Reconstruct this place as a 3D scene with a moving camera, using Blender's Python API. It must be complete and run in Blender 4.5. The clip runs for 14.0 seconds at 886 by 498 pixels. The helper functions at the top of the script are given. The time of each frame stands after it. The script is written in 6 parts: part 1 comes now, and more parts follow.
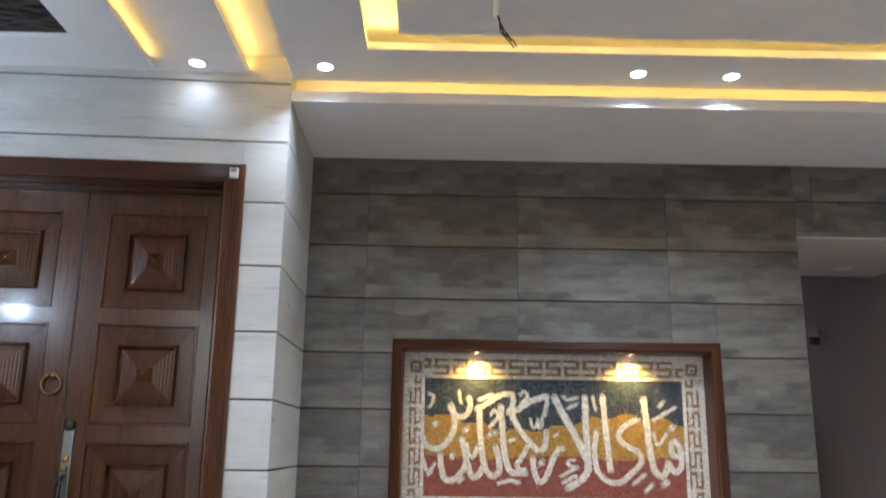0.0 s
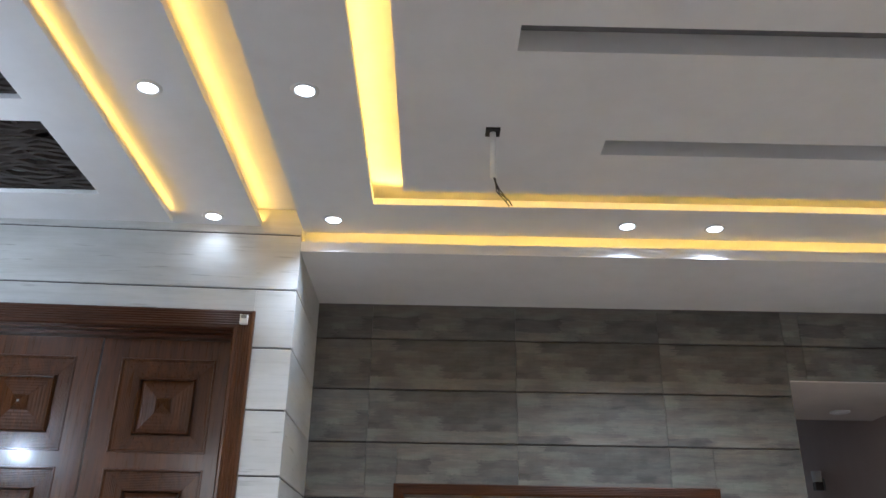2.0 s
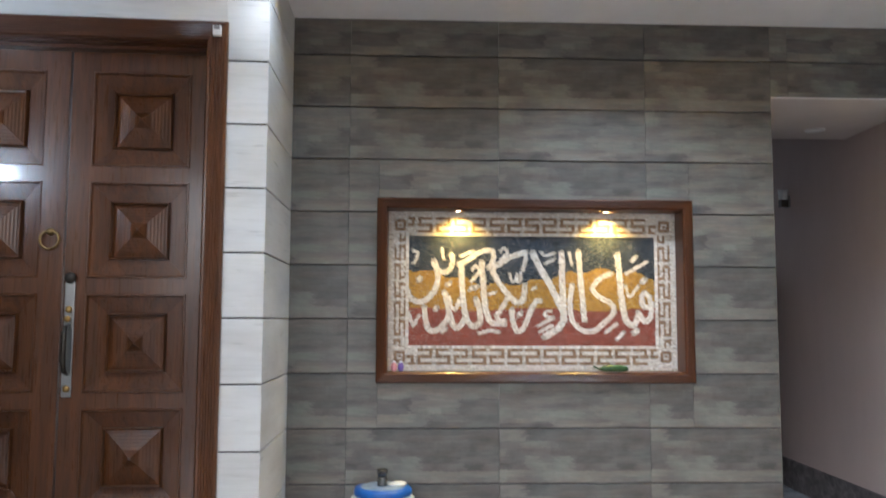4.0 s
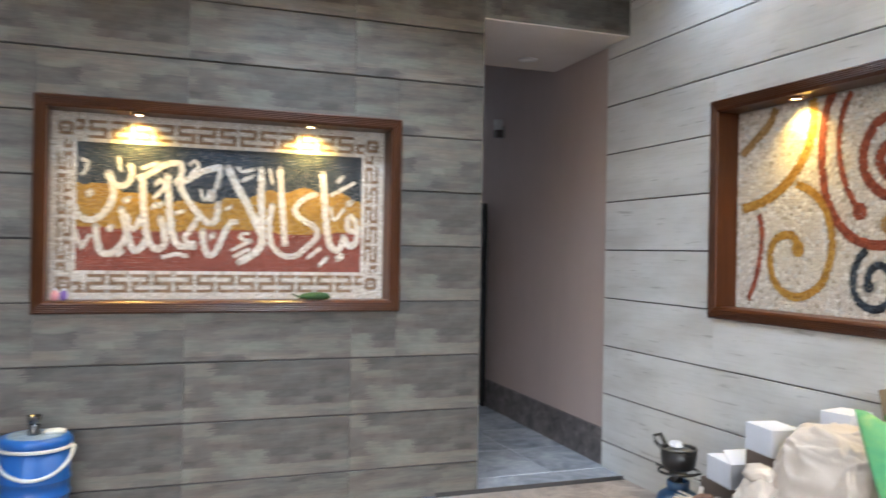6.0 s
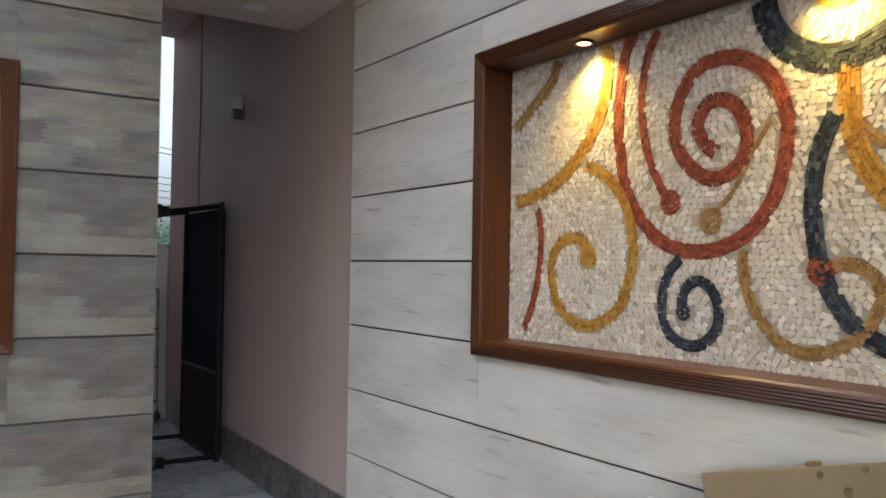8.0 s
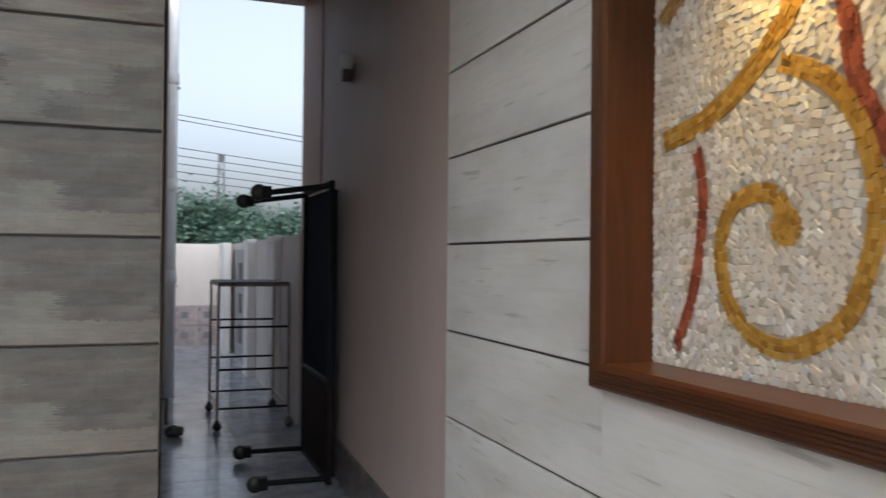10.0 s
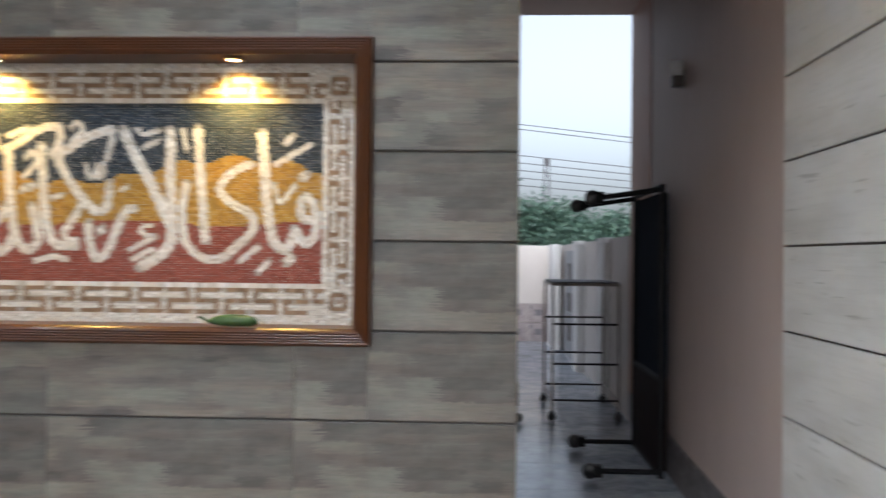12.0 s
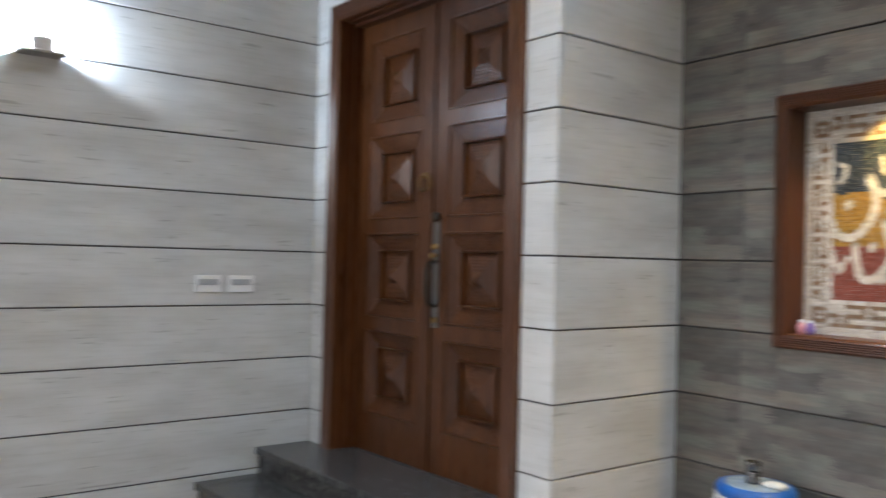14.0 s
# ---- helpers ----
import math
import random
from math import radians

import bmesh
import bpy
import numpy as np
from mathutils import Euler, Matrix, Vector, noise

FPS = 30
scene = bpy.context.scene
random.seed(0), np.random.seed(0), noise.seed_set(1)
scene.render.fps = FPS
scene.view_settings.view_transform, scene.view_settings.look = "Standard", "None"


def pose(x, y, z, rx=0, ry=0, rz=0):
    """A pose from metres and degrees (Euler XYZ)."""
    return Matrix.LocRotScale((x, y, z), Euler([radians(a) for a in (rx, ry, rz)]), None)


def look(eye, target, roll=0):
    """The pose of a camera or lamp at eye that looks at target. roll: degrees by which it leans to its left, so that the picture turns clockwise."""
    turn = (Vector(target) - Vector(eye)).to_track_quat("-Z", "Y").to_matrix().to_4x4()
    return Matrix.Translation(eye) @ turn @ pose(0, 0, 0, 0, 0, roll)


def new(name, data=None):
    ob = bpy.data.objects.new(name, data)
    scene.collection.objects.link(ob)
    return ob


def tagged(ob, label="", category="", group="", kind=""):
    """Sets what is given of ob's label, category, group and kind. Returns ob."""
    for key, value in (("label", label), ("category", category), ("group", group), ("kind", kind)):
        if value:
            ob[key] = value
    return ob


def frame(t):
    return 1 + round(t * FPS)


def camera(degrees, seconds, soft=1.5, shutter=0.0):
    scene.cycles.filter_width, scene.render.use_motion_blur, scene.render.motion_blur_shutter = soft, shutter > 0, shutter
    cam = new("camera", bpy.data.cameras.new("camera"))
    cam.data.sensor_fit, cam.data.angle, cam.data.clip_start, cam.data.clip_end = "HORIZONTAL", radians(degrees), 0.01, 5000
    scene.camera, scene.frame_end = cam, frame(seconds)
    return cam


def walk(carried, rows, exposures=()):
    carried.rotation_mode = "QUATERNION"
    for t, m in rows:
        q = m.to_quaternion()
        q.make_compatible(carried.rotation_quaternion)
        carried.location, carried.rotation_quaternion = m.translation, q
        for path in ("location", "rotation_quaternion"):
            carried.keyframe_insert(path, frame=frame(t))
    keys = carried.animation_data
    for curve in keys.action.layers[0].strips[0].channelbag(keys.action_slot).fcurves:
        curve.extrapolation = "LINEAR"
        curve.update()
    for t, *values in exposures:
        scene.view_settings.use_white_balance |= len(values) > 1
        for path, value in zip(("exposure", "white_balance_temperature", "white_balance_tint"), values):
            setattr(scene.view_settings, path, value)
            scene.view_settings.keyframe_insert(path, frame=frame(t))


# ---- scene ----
cam = camera(57.2, 14.0, 1.5, 0.5)
PATH = [
    (0, (0.129, 0.428, 1.54), (0.155, 2.372, 2.01), 0.8),
    (0.5, (0.153, 0.358, 1.53), (0.165, 2.264, 2.138), 1.1),
    (1, (0.111, 0.297, 1.529), (0.131, 2.164, 2.244), 1.2),
    (1.5, (0.103, 0.255, 1.541), (0.125, 2.09, 2.336), 1.2),
    (2, (0.126, 0.253, 1.519), (0.144, 2.089, 2.313), 0.9),
    (2.5, (0.108, 0.26, 1.499), (0.132, 2.142, 2.176), 0.4),
    (3, (0.115, 0.285, 1.486), (0.129, 2.224, 1.976), 0.6),
    (3.2, (0.098, 0.289, 1.472), (0.119, 2.246, 1.886), 0.5),
    (5.3, (0.246, 0.459, 1.369), (0.642, 2.419, 1.373), 0.6),
    (5.5, (0.287, 0.508, 1.375), (0.77, 2.449, 1.374), 0.7),
    (6, (0.395, 0.657, 1.393), (1.097, 2.529, 1.399), 1.0),
    (6.5, (0.578, 0.894, 1.412), (1.477, 2.68, 1.434), 1.1),
    (7, (0.802, 1.163, 1.434), (1.861, 2.859, 1.472), 0.8),
    (7.2, (0.937, 1.272, 1.426), (2.045, 2.937, 1.473), 0.9),
    (9.3, (2.018, 2.269, 1.378), (3.011, 4.005, 1.415), 0.7),
    (9.5, (2.087, 2.348, 1.382), (3.003, 4.126, 1.411), 0.6),
    (10, (2.229, 2.489, 1.365), (2.91, 4.369, 1.391), 0.6),
    (10.5, (2.303, 2.523, 1.374), (2.768, 4.468, 1.39), 0.5),
    (11, (2.293, 2.491, 1.373), (2.583, 4.47, 1.389), 0.5),
    (11.5, (2.227, 2.386, 1.376), (2.376, 4.38, 1.398), 0.5),
    (12, (2.132, 2.216, 1.369), (2.042, 4.214, 1.388), 0.6),
    (12.2, (2.108, 2.148, 1.378), (1.861, 4.132, 1.399), 0.8),
    (12.5, (2.089, 2.069, 1.395), (1.574, 4.002, 1.414), 1.4),
    (13, (2.027, 1.949, 1.371), (1.064, 3.701, 1.414), 1.2),
    (13.3, (1.983, 1.917, 1.374), (0.787, 3.52, 1.422), 1.2),
    (13.5, (1.953, 1.882, 1.389), (0.627, 3.379, 1.432), 1.4),
    (14, (1.826, 1.795, 1.39), (0.226, 2.994, 1.418), 1.4),
]
TINT = 10
EXPOSURES = [(0, 0.92, 5560, TINT), (1, 0.81, 5560, TINT), (2.2, 0.81, 5560, TINT), (3.2, 0.94, 5560, TINT), (5.3, 1.38, 5560, TINT), (7.2, 1.20, 5700, TINT), (9.3, 0.92, 5840, TINT), (10.5, 0.88, 5840, TINT), (11.5, 0.96, 5840, TINT), (13, 1.15, 5760, TINT), (14, 1.08, 5760, TINT)]  # seconds, stops, kelvin, tint
walk(cam, [(t, look(eye, target, roll)) for t, eye, target, roll in PATH], EXPOSURES)

# ---- world, sun ----
world = bpy.data.worlds.new("sky")
scene.world = world
world.use_nodes = True
wn, wl = world.node_tree.nodes, world.node_tree.links
sky = wn.new("ShaderNodeTexSky")
sky.sky_type, sky.sun_disc = "NISHITA", False
sky.sun_elevation, sky.sun_rotation = radians(24), radians(200)
sky.air_density, sky.dust_density, sky.ozone_density = 1.0, 6.0, 1.5
wn["Background"].inputs["Strength"].default_value = 0.15
haze = wn.new("ShaderNodeHueSaturation")
haze.inputs["Saturation"].default_value = 0.3
wl.new(sky.outputs[0], haze.inputs["Color"])
wl.new(haze.outputs[0], wn["Background"].inputs["Color"])

sun_data = bpy.data.lights.new("sun", "SUN")
sun_data.energy, sun_data.angle, sun_data.color = 0.5, radians(30), (1.0, 0.98, 0.95)
sun = new("sun", sun_data)
sun.matrix_world = look((0, -20, 12), (3, 0, 0))

CEIL = 3.30            # underside of the false ceiling
ROW, BASE = 0.31, 0.18  # height of a tile course, first joint above the floor
WARM, COOL, AMBER = (1.0, 0.60, 0.17), (0.84, 0.93, 1.0), (1.0, 0.55, 0.085)


def area_lamp(name, m, sx, sy, watts, colour):
    d = bpy.data.lights.new(name, "AREA")
    d.shape, d.size, d.size_y, d.energy, d.color = "RECTANGLE", sx, sy, watts, colour
    ob = new(name, d)
    ob.matrix_world = m
    return ob


def spot_lamp(name, eye, target, watts, colour, degrees, blend=0.5, radius=0.03):
    d = bpy.data.lights.new(name, "SPOT")
    d.energy, d.color, d.spot_size, d.spot_blend, d.shadow_soft_size = watts, colour, radians(degrees), blend, radius
    ob = new(name, d)
    ob.matrix_world = look(eye, target)
    return ob


# ---- materials ----
def material(name, rough=0.5, metal=0.0, spec=0.5):
    m = bpy.data.materials.new(name)
    m.use_nodes = True
    b = m.node_tree.nodes["Principled BSDF"]
    b.inputs["Roughness"].default_value, b.inputs["Metallic"].default_value = rough, metal
    b.inputs["Specular IOR Level"].default_value = spec
    return m, m.node_tree.nodes, m.node_tree.links, b


def place(n, l, scale=(1, 1, 1), own=0.0):
    """World position, scaled; own shifts it by a random amount per object."""
    g = n.new("ShaderNodeNewGeometry")
    v = n.new("ShaderNodeVectorMath")
    v.operation = "MULTIPLY"
    l.new(g.outputs["Position"], v.inputs[0])
    v.inputs[1].default_value = scale
    out = v.outputs[0]
    if own:
        o = n.new("ShaderNodeObjectInfo")
        k = n.new("ShaderNodeMath")
        k.operation = "MULTIPLY"
        l.new(o.outputs["Random"], k.inputs[0])
        k.inputs[1].default_value = own
        a = n.new("ShaderNodeVectorMath")
        a.operation = "ADD"
        l.new(out, a.inputs[0])
        l.new(k.outputs[0], a.inputs[1])
        out = a.outputs[0]
    return out


def noisy(n, l, vec, scale, detail=4.0, rough=0.55, distort=0.0):
    t = n.new("ShaderNodeTexNoise")
    t.inputs["Scale"].default_value, t.inputs["Detail"].default_value = scale, detail
    t.inputs["Roughness"].default_value, t.inputs["Distortion"].default_value = rough, distort
    if vec is not None:
        l.new(vec, t.inputs["Vector"])
    return t.outputs["Fac"]


def ramp(n, l, fac, stops):
    r = n.new("ShaderNodeValToRGB")
    e = r.color_ramp.elements
    e[0].position, e[0].color = stops[0][0], (*stops[0][1], 1)
    e[1].position, e[1].color = stops[-1][0], (*stops[-1][1], 1)
    for p, c in stops[1:-1]:
        x = e.new(p)
        x.color = (*c, 1)
    l.new(fac, r.inputs[0])
    return r.outputs[0]


def mixed(n, l, fac, a, b, kind="MIX"):
    m = n.new("ShaderNodeMix")
    m.data_type, m.blend_type = "RGBA", kind
    for i, v in ((0, fac), (6, a), (7, b)):
        if isinstance(v, (int, float)):
            m.inputs[i].default_value = v
        elif isinstance(v, tuple):
            m.inputs[i].default_value = (*v, 1)
        else:
            l.new(v, m.inputs[i])
    return m.outputs[2]


def bumped(n, l, b, height, strength=0.2, distance=0.004):
    u = n.new("ShaderNodeBump")
    u.inputs["Strength"].default_value, u.inputs["Distance"].default_value = strength, distance
    l.new(height, u.inputs["Height"])
    l.new(u.outputs[0], b.inputs["Normal"])


def rough_by(n, l, b, fac, low, high):
    r = n.new("ShaderNodeMapRange")
    r.inputs["To Min"].default_value, r.inputs["To Max"].default_value = low, high
    l.new(fac, r.inputs["Value"])
    l.new(r.outputs[0], b.inputs["Roughness"])


def plain(name, c, rough=0.5, metal=0.0, vary=0.12, scale=9.0, bump=0.08, spec=0.5):
    """A painted, moulded or cast surface with soft mottling."""
    m, n, l, b = material(name, rough, metal, spec)
    v = place(n, l)
    f = noisy(n, l, v, scale, 5)
    lo, hi = tuple(x * (1 - vary) for x in c), tuple(min(1, x * (1 + vary)) for x in c)
    l.new(ramp(n, l, f, [(0.3, lo), (0.7, hi)]), b.inputs["Base Color"])
    g = noisy(n, l, v, scale * 14, 3)
    rough_by(n, l, b, g, max(0.02, rough - 0.08), min(1, rough + 0.08))
    bumped(n, l, b, g, bump, 0.002)
    return m


def glow(name, c, strength):
    m, n, l, b = material(name, 0.5)
    b.inputs["Base Color"].default_value = (*c, 1)
    b.inputs["Emission Color"].default_value = (*c, 1)
    b.inputs["Emission Strength"].default_value = strength
    return m


def tile_place(n, l, prints, jump):
    """Position on the tile itself, with one of a few prints picked per tile."""
    tc = n.new("ShaderNodeTexCoord")
    o = n.new("ShaderNodeObjectInfo")
    k = n.new("ShaderNodeMath")
    k.operation = "MULTIPLY"
    l.new(o.outputs["Random"], k.inputs[0])
    k.inputs[1].default_value = prints
    q = n.new("ShaderNodeMath")
    q.operation = "FLOOR"
    l.new(k.outputs[0], q.inputs[0])
    w = n.new("ShaderNodeMath")
    w.operation = "MULTIPLY"
    l.new(q.outputs[0], w.inputs[0])
    w.inputs[1].default_value = jump
    a = n.new("ShaderNodeVectorMath")
    a.operation = "ADD"
    l.new(tc.outputs["Object"], a.inputs[0])
    l.new(w.outputs[0], a.inputs[1])
    return a.outputs[0]


def stretched(n, l, vec, scale):
    v = n.new("ShaderNodeVectorMath")
    v.operation = "MULTIPLY"
    l.new(vec, v.inputs[0])
    v.inputs[1].default_value = scale
    return v.outputs[0]


def warped(n, l, vec, fac, amount):
    """The position pushed about by a noise value, along each axis by its own amount."""
    c = n.new("ShaderNodeCombineXYZ")
    for i, a in enumerate(amount):
        m = n.new("ShaderNodeMath")
        m.operation = "MULTIPLY_ADD"
        l.new(fac, m.inputs[0])
        m.inputs[1].default_value, m.inputs[2].default_value = a, -a / 2
        l.new(m.outputs[0], c.inputs[i])
    v = n.new("ShaderNodeVectorMath")
    v.operation = "ADD"
    l.new(vec, v.inputs[0])
    l.new(c.outputs[0], v.inputs[1])
    return v.outputs[0]


def blocks(n, l, vec, wide, high, shift):
    """Oblong cells in staggered rows, each with its own grey value."""
    c = n.new("ShaderNodeSeparateXYZ")
    l.new(vec, c.inputs[0])
    v = n.new("ShaderNodeCombineXYZ")
    l.new(c.outputs[0], v.inputs[0])
    l.new(c.outputs[2], v.inputs[1])
    v.inputs[2].default_value = 0.0
    t = n.new("ShaderNodeTexBrick")
    t.offset, t.offset_frequency, t.squash, t.squash_frequency = shift, 2, 1.45, 3
    for k, x in (("Scale", 1.0), ("Mortar Size", 0.0), ("Brick Width", wide), ("Row Height", high), ("Bias", 0.0)):
        t.inputs[k].default_value = x
    t.inputs["Color1"].default_value, t.inputs["Color2"].default_value = (0, 0, 0, 1), (1, 1, 1, 1)
    l.new(v.outputs[0], t.inputs["Vector"])
    s = n.new("ShaderNodeSeparateColor")
    l.new(t.outputs["Color"], s.inputs[0])
    return s.outputs[0]


def blend(n, l, a, b, fac):
    m = n.new("ShaderNodeMix")
    m.data_type = "FLOAT"
    m.inputs[0].default_value = fac
    l.new(a, m.inputs[2])
    l.new(b, m.inputs[3])
    return m.outputs[0]


def dark_tile(name):
    """Cement-and-timber look porcelain: brushed oblong patches of grey, brown and near black."""
    m, n, l, b = material(name, 0.45)
    at = tile_place(n, l, 3.0, 4.7)
    comb = noisy(n, l, stretched(n, l, at, (120.0, 120.0, 7.0)), 1.0, 3, 0.6)
    ragged = noisy(n, l, stretched(n, l, at, (14.0, 14.0, 160.0)), 1.0, 4, 0.65)
    drift = noisy(n, l, stretched(n, l, at, (5.0, 5.0, 9.0)), 1.0, 3, 0.55)
    p = warped(n, l, warped(n, l, warped(n, l, at, comb, (0.0, 0.0, 0.030)), ragged, (0.20, 0.0, 0.0)), drift, (0.10, 0.0, 0.040))
    large = blocks(n, l, p, 0.29, 0.083, 0.37)
    small = blocks(n, l, p, 0.105, 0.039, 0.61)
    cloud = noisy(n, l, stretched(n, l, at, (4.5, 4.5, 17.0)), 1.0, 5, 0.62)
    fine = noisy(n, l, stretched(n, l, at, (9.0, 9.0, 150.0)), 1.0, 6, 0.7)
    hue = noisy(n, l, stretched(n, l, at, (3.0, 3.0, 12.0)), 1.3, 4, 0.55)
    f = blend(n, l, blend(n, l, large, small, 0.34), cloud, 0.56)
    tone = ramp(n, l, f, [(0.27, (0.052, 0.048, 0.046)), (0.39, (0.082, 0.076, 0.070)), (0.50, (0.110, 0.101, 0.091)), (0.61, (0.140, 0.128, 0.114)), (0.75, (0.182, 0.168, 0.148))])
    c = mixed(n, l, 0.8, tone, ramp(n, l, hue, [(0.36, (1.06, 0.96, 0.88)), (0.50, (0.99, 0.995, 0.955)), (0.64, (0.91, 1.01, 0.98))]), "MULTIPLY")
    c = mixed(n, l, 0.5, c, ramp(n, l, fine, [(0.34, (0.70, 0.70, 0.70)), (0.52, (1.0, 1.0, 1.0)), (0.68, (1.16, 1.15, 1.13))]), "MULTIPLY")
    c = mixed(n, l, 0.35, c, ramp(n, l, comb, [(0.30, (0.72, 0.71, 0.70)), (0.46, (1.0, 1.0, 1.0)), (1.0, (1.0, 1.0, 1.0))]), "MULTIPLY")
    l.new(c, b.inputs["Base Color"])
    rough_by(n, l, b, fine, 0.36, 0.6)
    bumped(n, l, b, fine, 0.12, 0.003)
    return m


def pale_tile(name):
    """Bleached-timber look porcelain, off-white with thin grey drags."""
    m, n, l, b = material(name, 0.42)
    big = noisy(n, l, place(n, l, (0.9, 0.9, 3.0), 31.0), 2.0, 4, 0.55)
    drag = noisy(n, l, place(n, l, (1.3, 1.3, 26.0), 13.0), 2.4, 7, 0.66)
    mark = noisy(n, l, place(n, l, (2.6, 2.6, 34.0), 57.0), 1.7, 3, 0.5)
    c = ramp(n, l, big, [(0.3, (0.50, 0.495, 0.475)), (0.55, (0.60, 0.60, 0.585)), (0.75, (0.66, 0.66, 0.65))])
    c = mixed(n, l, 0.34, c, ramp(n, l, drag, [(0.32, (0.74, 0.73, 0.71)), (0.5, (1, 1, 1)), (0.7, (1.05, 1.05, 1.05))]), "MULTIPLY")
    c = mixed(n, l, 0.6, c, ramp(n, l, mark, [(0.27, (0.50, 0.50, 0.48)), (0.36, (1, 1, 1)), (1.0, (1, 1, 1))]), "MULTIPLY")
    l.new(c, b.inputs["Base Color"])
    rough_by(n, l, b, drag, 0.34, 0.55)
    bumped(n, l, b, drag, 0.10, 0.003)
    return m


def timber(name, dark, mid, light, rough=0.30, axis=2, coat=0.06):
    """Lacquered hardwood; the grain runs along the given axis."""
    m, n, l, b = material(name, rough, 0.0, 0.34)
    s = [16.0, 16.0, 16.0]
    s[axis] = 1.1
    v = place(n, l, tuple(s), 9.0)
    f = noisy(n, l, v, 1.6, 6, 0.62, 1.2)
    p = [70.0, 70.0, 70.0]
    p[axis] = 3.0
    g = noisy(n, l, place(n, l, tuple(p), 5.0), 2.0, 3)
    c = ramp(n, l, f, [(0.28, dark), (0.5, mid), (0.74, light)])
    c = mixed(n, l, 0.14, c, ramp(n, l, g, [(0.35, (0.66, 0.64, 0.62)), (0.6, (1, 1, 1))]), "MULTIPLY")
    l.new(c, b.inputs["Base Color"])
    rough_by(n, l, b, g, rough - 0.02, rough + 0.07)
    b.inputs["Coat Weight"].default_value, b.inputs["Coat Roughness"].default_value = coat, 0.12
    bumped(n, l, b, g, 0.03, 0.001)
    return m


def plaster(name, c, vary=0.06, rough=0.7):
    m, n, l, b = material(name, rough)
    v = place(n, l)
    f = noisy(n, l, v, 0.9, 5, 0.6)
    s = noisy(n, l, place(n, l, (3, 3, 0.7)), 2.3, 5, 0.6)
    col = ramp(n, l, f, [(0.3, tuple(x * (1 - vary) for x in c)), (0.7, tuple(min(1, x * (1 + vary)) for x in c))])
    col = mixed(n, l, 0.5, col, ramp(n, l, s, [(0.3, (0.92, 0.915, 0.905)), (0.6, (1, 1, 1))]), "MULTIPLY")
    l.new(col, b.inputs["Base Color"])
    g = noisy(n, l, v, 160, 4)
    h = noisy(n, l, v, 5, 3)
    bumped(n, l, b, mixed(n, l, 0.35, g, h), 0.06, 0.003)
    return m


def stone_floor(name, lo, mid, hi, rough, scale=3.0):
    m, n, l, b = material(name, rough)
    v = place(n, l, (1, 1, 1), 17.0)
    f = noisy(n, l, v, scale, 7, 0.62, 0.8)
    k = noisy(n, l, v, scale * 5, 5, 0.6)
    c = ramp(n, l, f, [(0.3, lo), (0.5, mid), (0.72, hi)])
    c = mixed(n, l, 0.4, c, ramp(n, l, k, [(0.35, (0.65, 0.65, 0.65)), (0.62, (1.08, 1.08, 1.08))]), "MULTIPLY")
    l.new(c, b.inputs["Base Color"])
    rough_by(n, l, b, k, rough - 0.1, rough + 0.15)
    bumped(n, l, b, k, 0.08, 0.002)
    return m


M_DARK = dark_tile("dark_plank_tile")
M_PALE = pale_tile("pale_plank_tile")
M_GROUT = plain("groove_grout", (0.055, 0.05, 0.048), 0.8)
M_WHITE = plaster("ceiling_paint", (0.79, 0.79, 0.80), 0.015, 0.62)
M_PLASTER = plaster("passage_plaster", (0.48, 0.392, 0.355), 0.05, 0.6)
M_BROWNPL = plaster("brown_plaster", (0.40, 0.225, 0.165), 0.05, 0.6)
M_OUTPL = plaster("yard_plaster", (0.62, 0.57, 0.53), 0.06, 0.75)
M_WOOD = timber("door_timber", (0.044, 0.0142, 0.0040), (0.076, 0.0256, 0.0070), (0.118, 0.0415, 0.0118), 0.26, 2, 0.22)
M_WOODX = timber("frame_timber_x", (0.038, 0.0110, 0.0025), (0.055, 0.0165, 0.0037), (0.076, 0.0235, 0.0052), 0.34, 0)
M_WOODY = timber("frame_timber_y", (0.038, 0.0110, 0.0025), (0.055, 0.0165, 0.0037), (0.076, 0.0235, 0.0052), 0.34, 1)
M_WOODZ = timber("frame_timber_z", (0.038, 0.0110, 0.0025), (0.055, 0.0165, 0.0037), (0.076, 0.0235, 0.0052), 0.34, 2)
M_GRANITE = stone_floor("dark_granite", (0.026, 0.025, 0.025), (0.058, 0.056, 0.054), (0.135, 0.130, 0.122), 0.2, 26)
M_FLOOR = stone_floor("brown_floor_tile", (0.20, 0.160, 0.135), (0.40, 0.335, 0.285), (0.56, 0.49, 0.43), 0.35, 6.0)
# grey marble, bluer and paler in colour to carry the sky's reflection
M_YARD = stone_floor("sky_tinted_marble", (0.24, 0.262, 0.30), (0.40, 0.43, 0.475), (0.56, 0.59, 0.63), 0.15, 3.2)
M_STEEL = plain("brushed_steel", (0.28, 0.275, 0.265), 0.3, 1.0, 0.1)
M_BRASS = plain("aged_brass", (0.42, 0.27, 0.10), 0.3, 1.0, 0.2)
M_OLDBR = plain("old_bronze", (0.20, 0.125, 0.05), 0.35, 1.0, 0.3, 40)
M_DARKM = plain("dark_bronze", (0.045, 0.038, 0.030), 0.38, 0.8, 0.3, 30)
M_BLACK = plain("black_enamel", (0.012, 0.012, 0.013), 0.4, 0.0, 0.3)
M_PVC = plain("white_pvc", (0.84, 0.84, 0.83), 0.4, 0.0, 0.05)
M_SKIRT = stone_floor("brown_grey_skirting", (0.05, 0.045, 0.045), (0.13, 0.115, 0.112), (0.26, 0.235, 0.23), 0.4, 12)
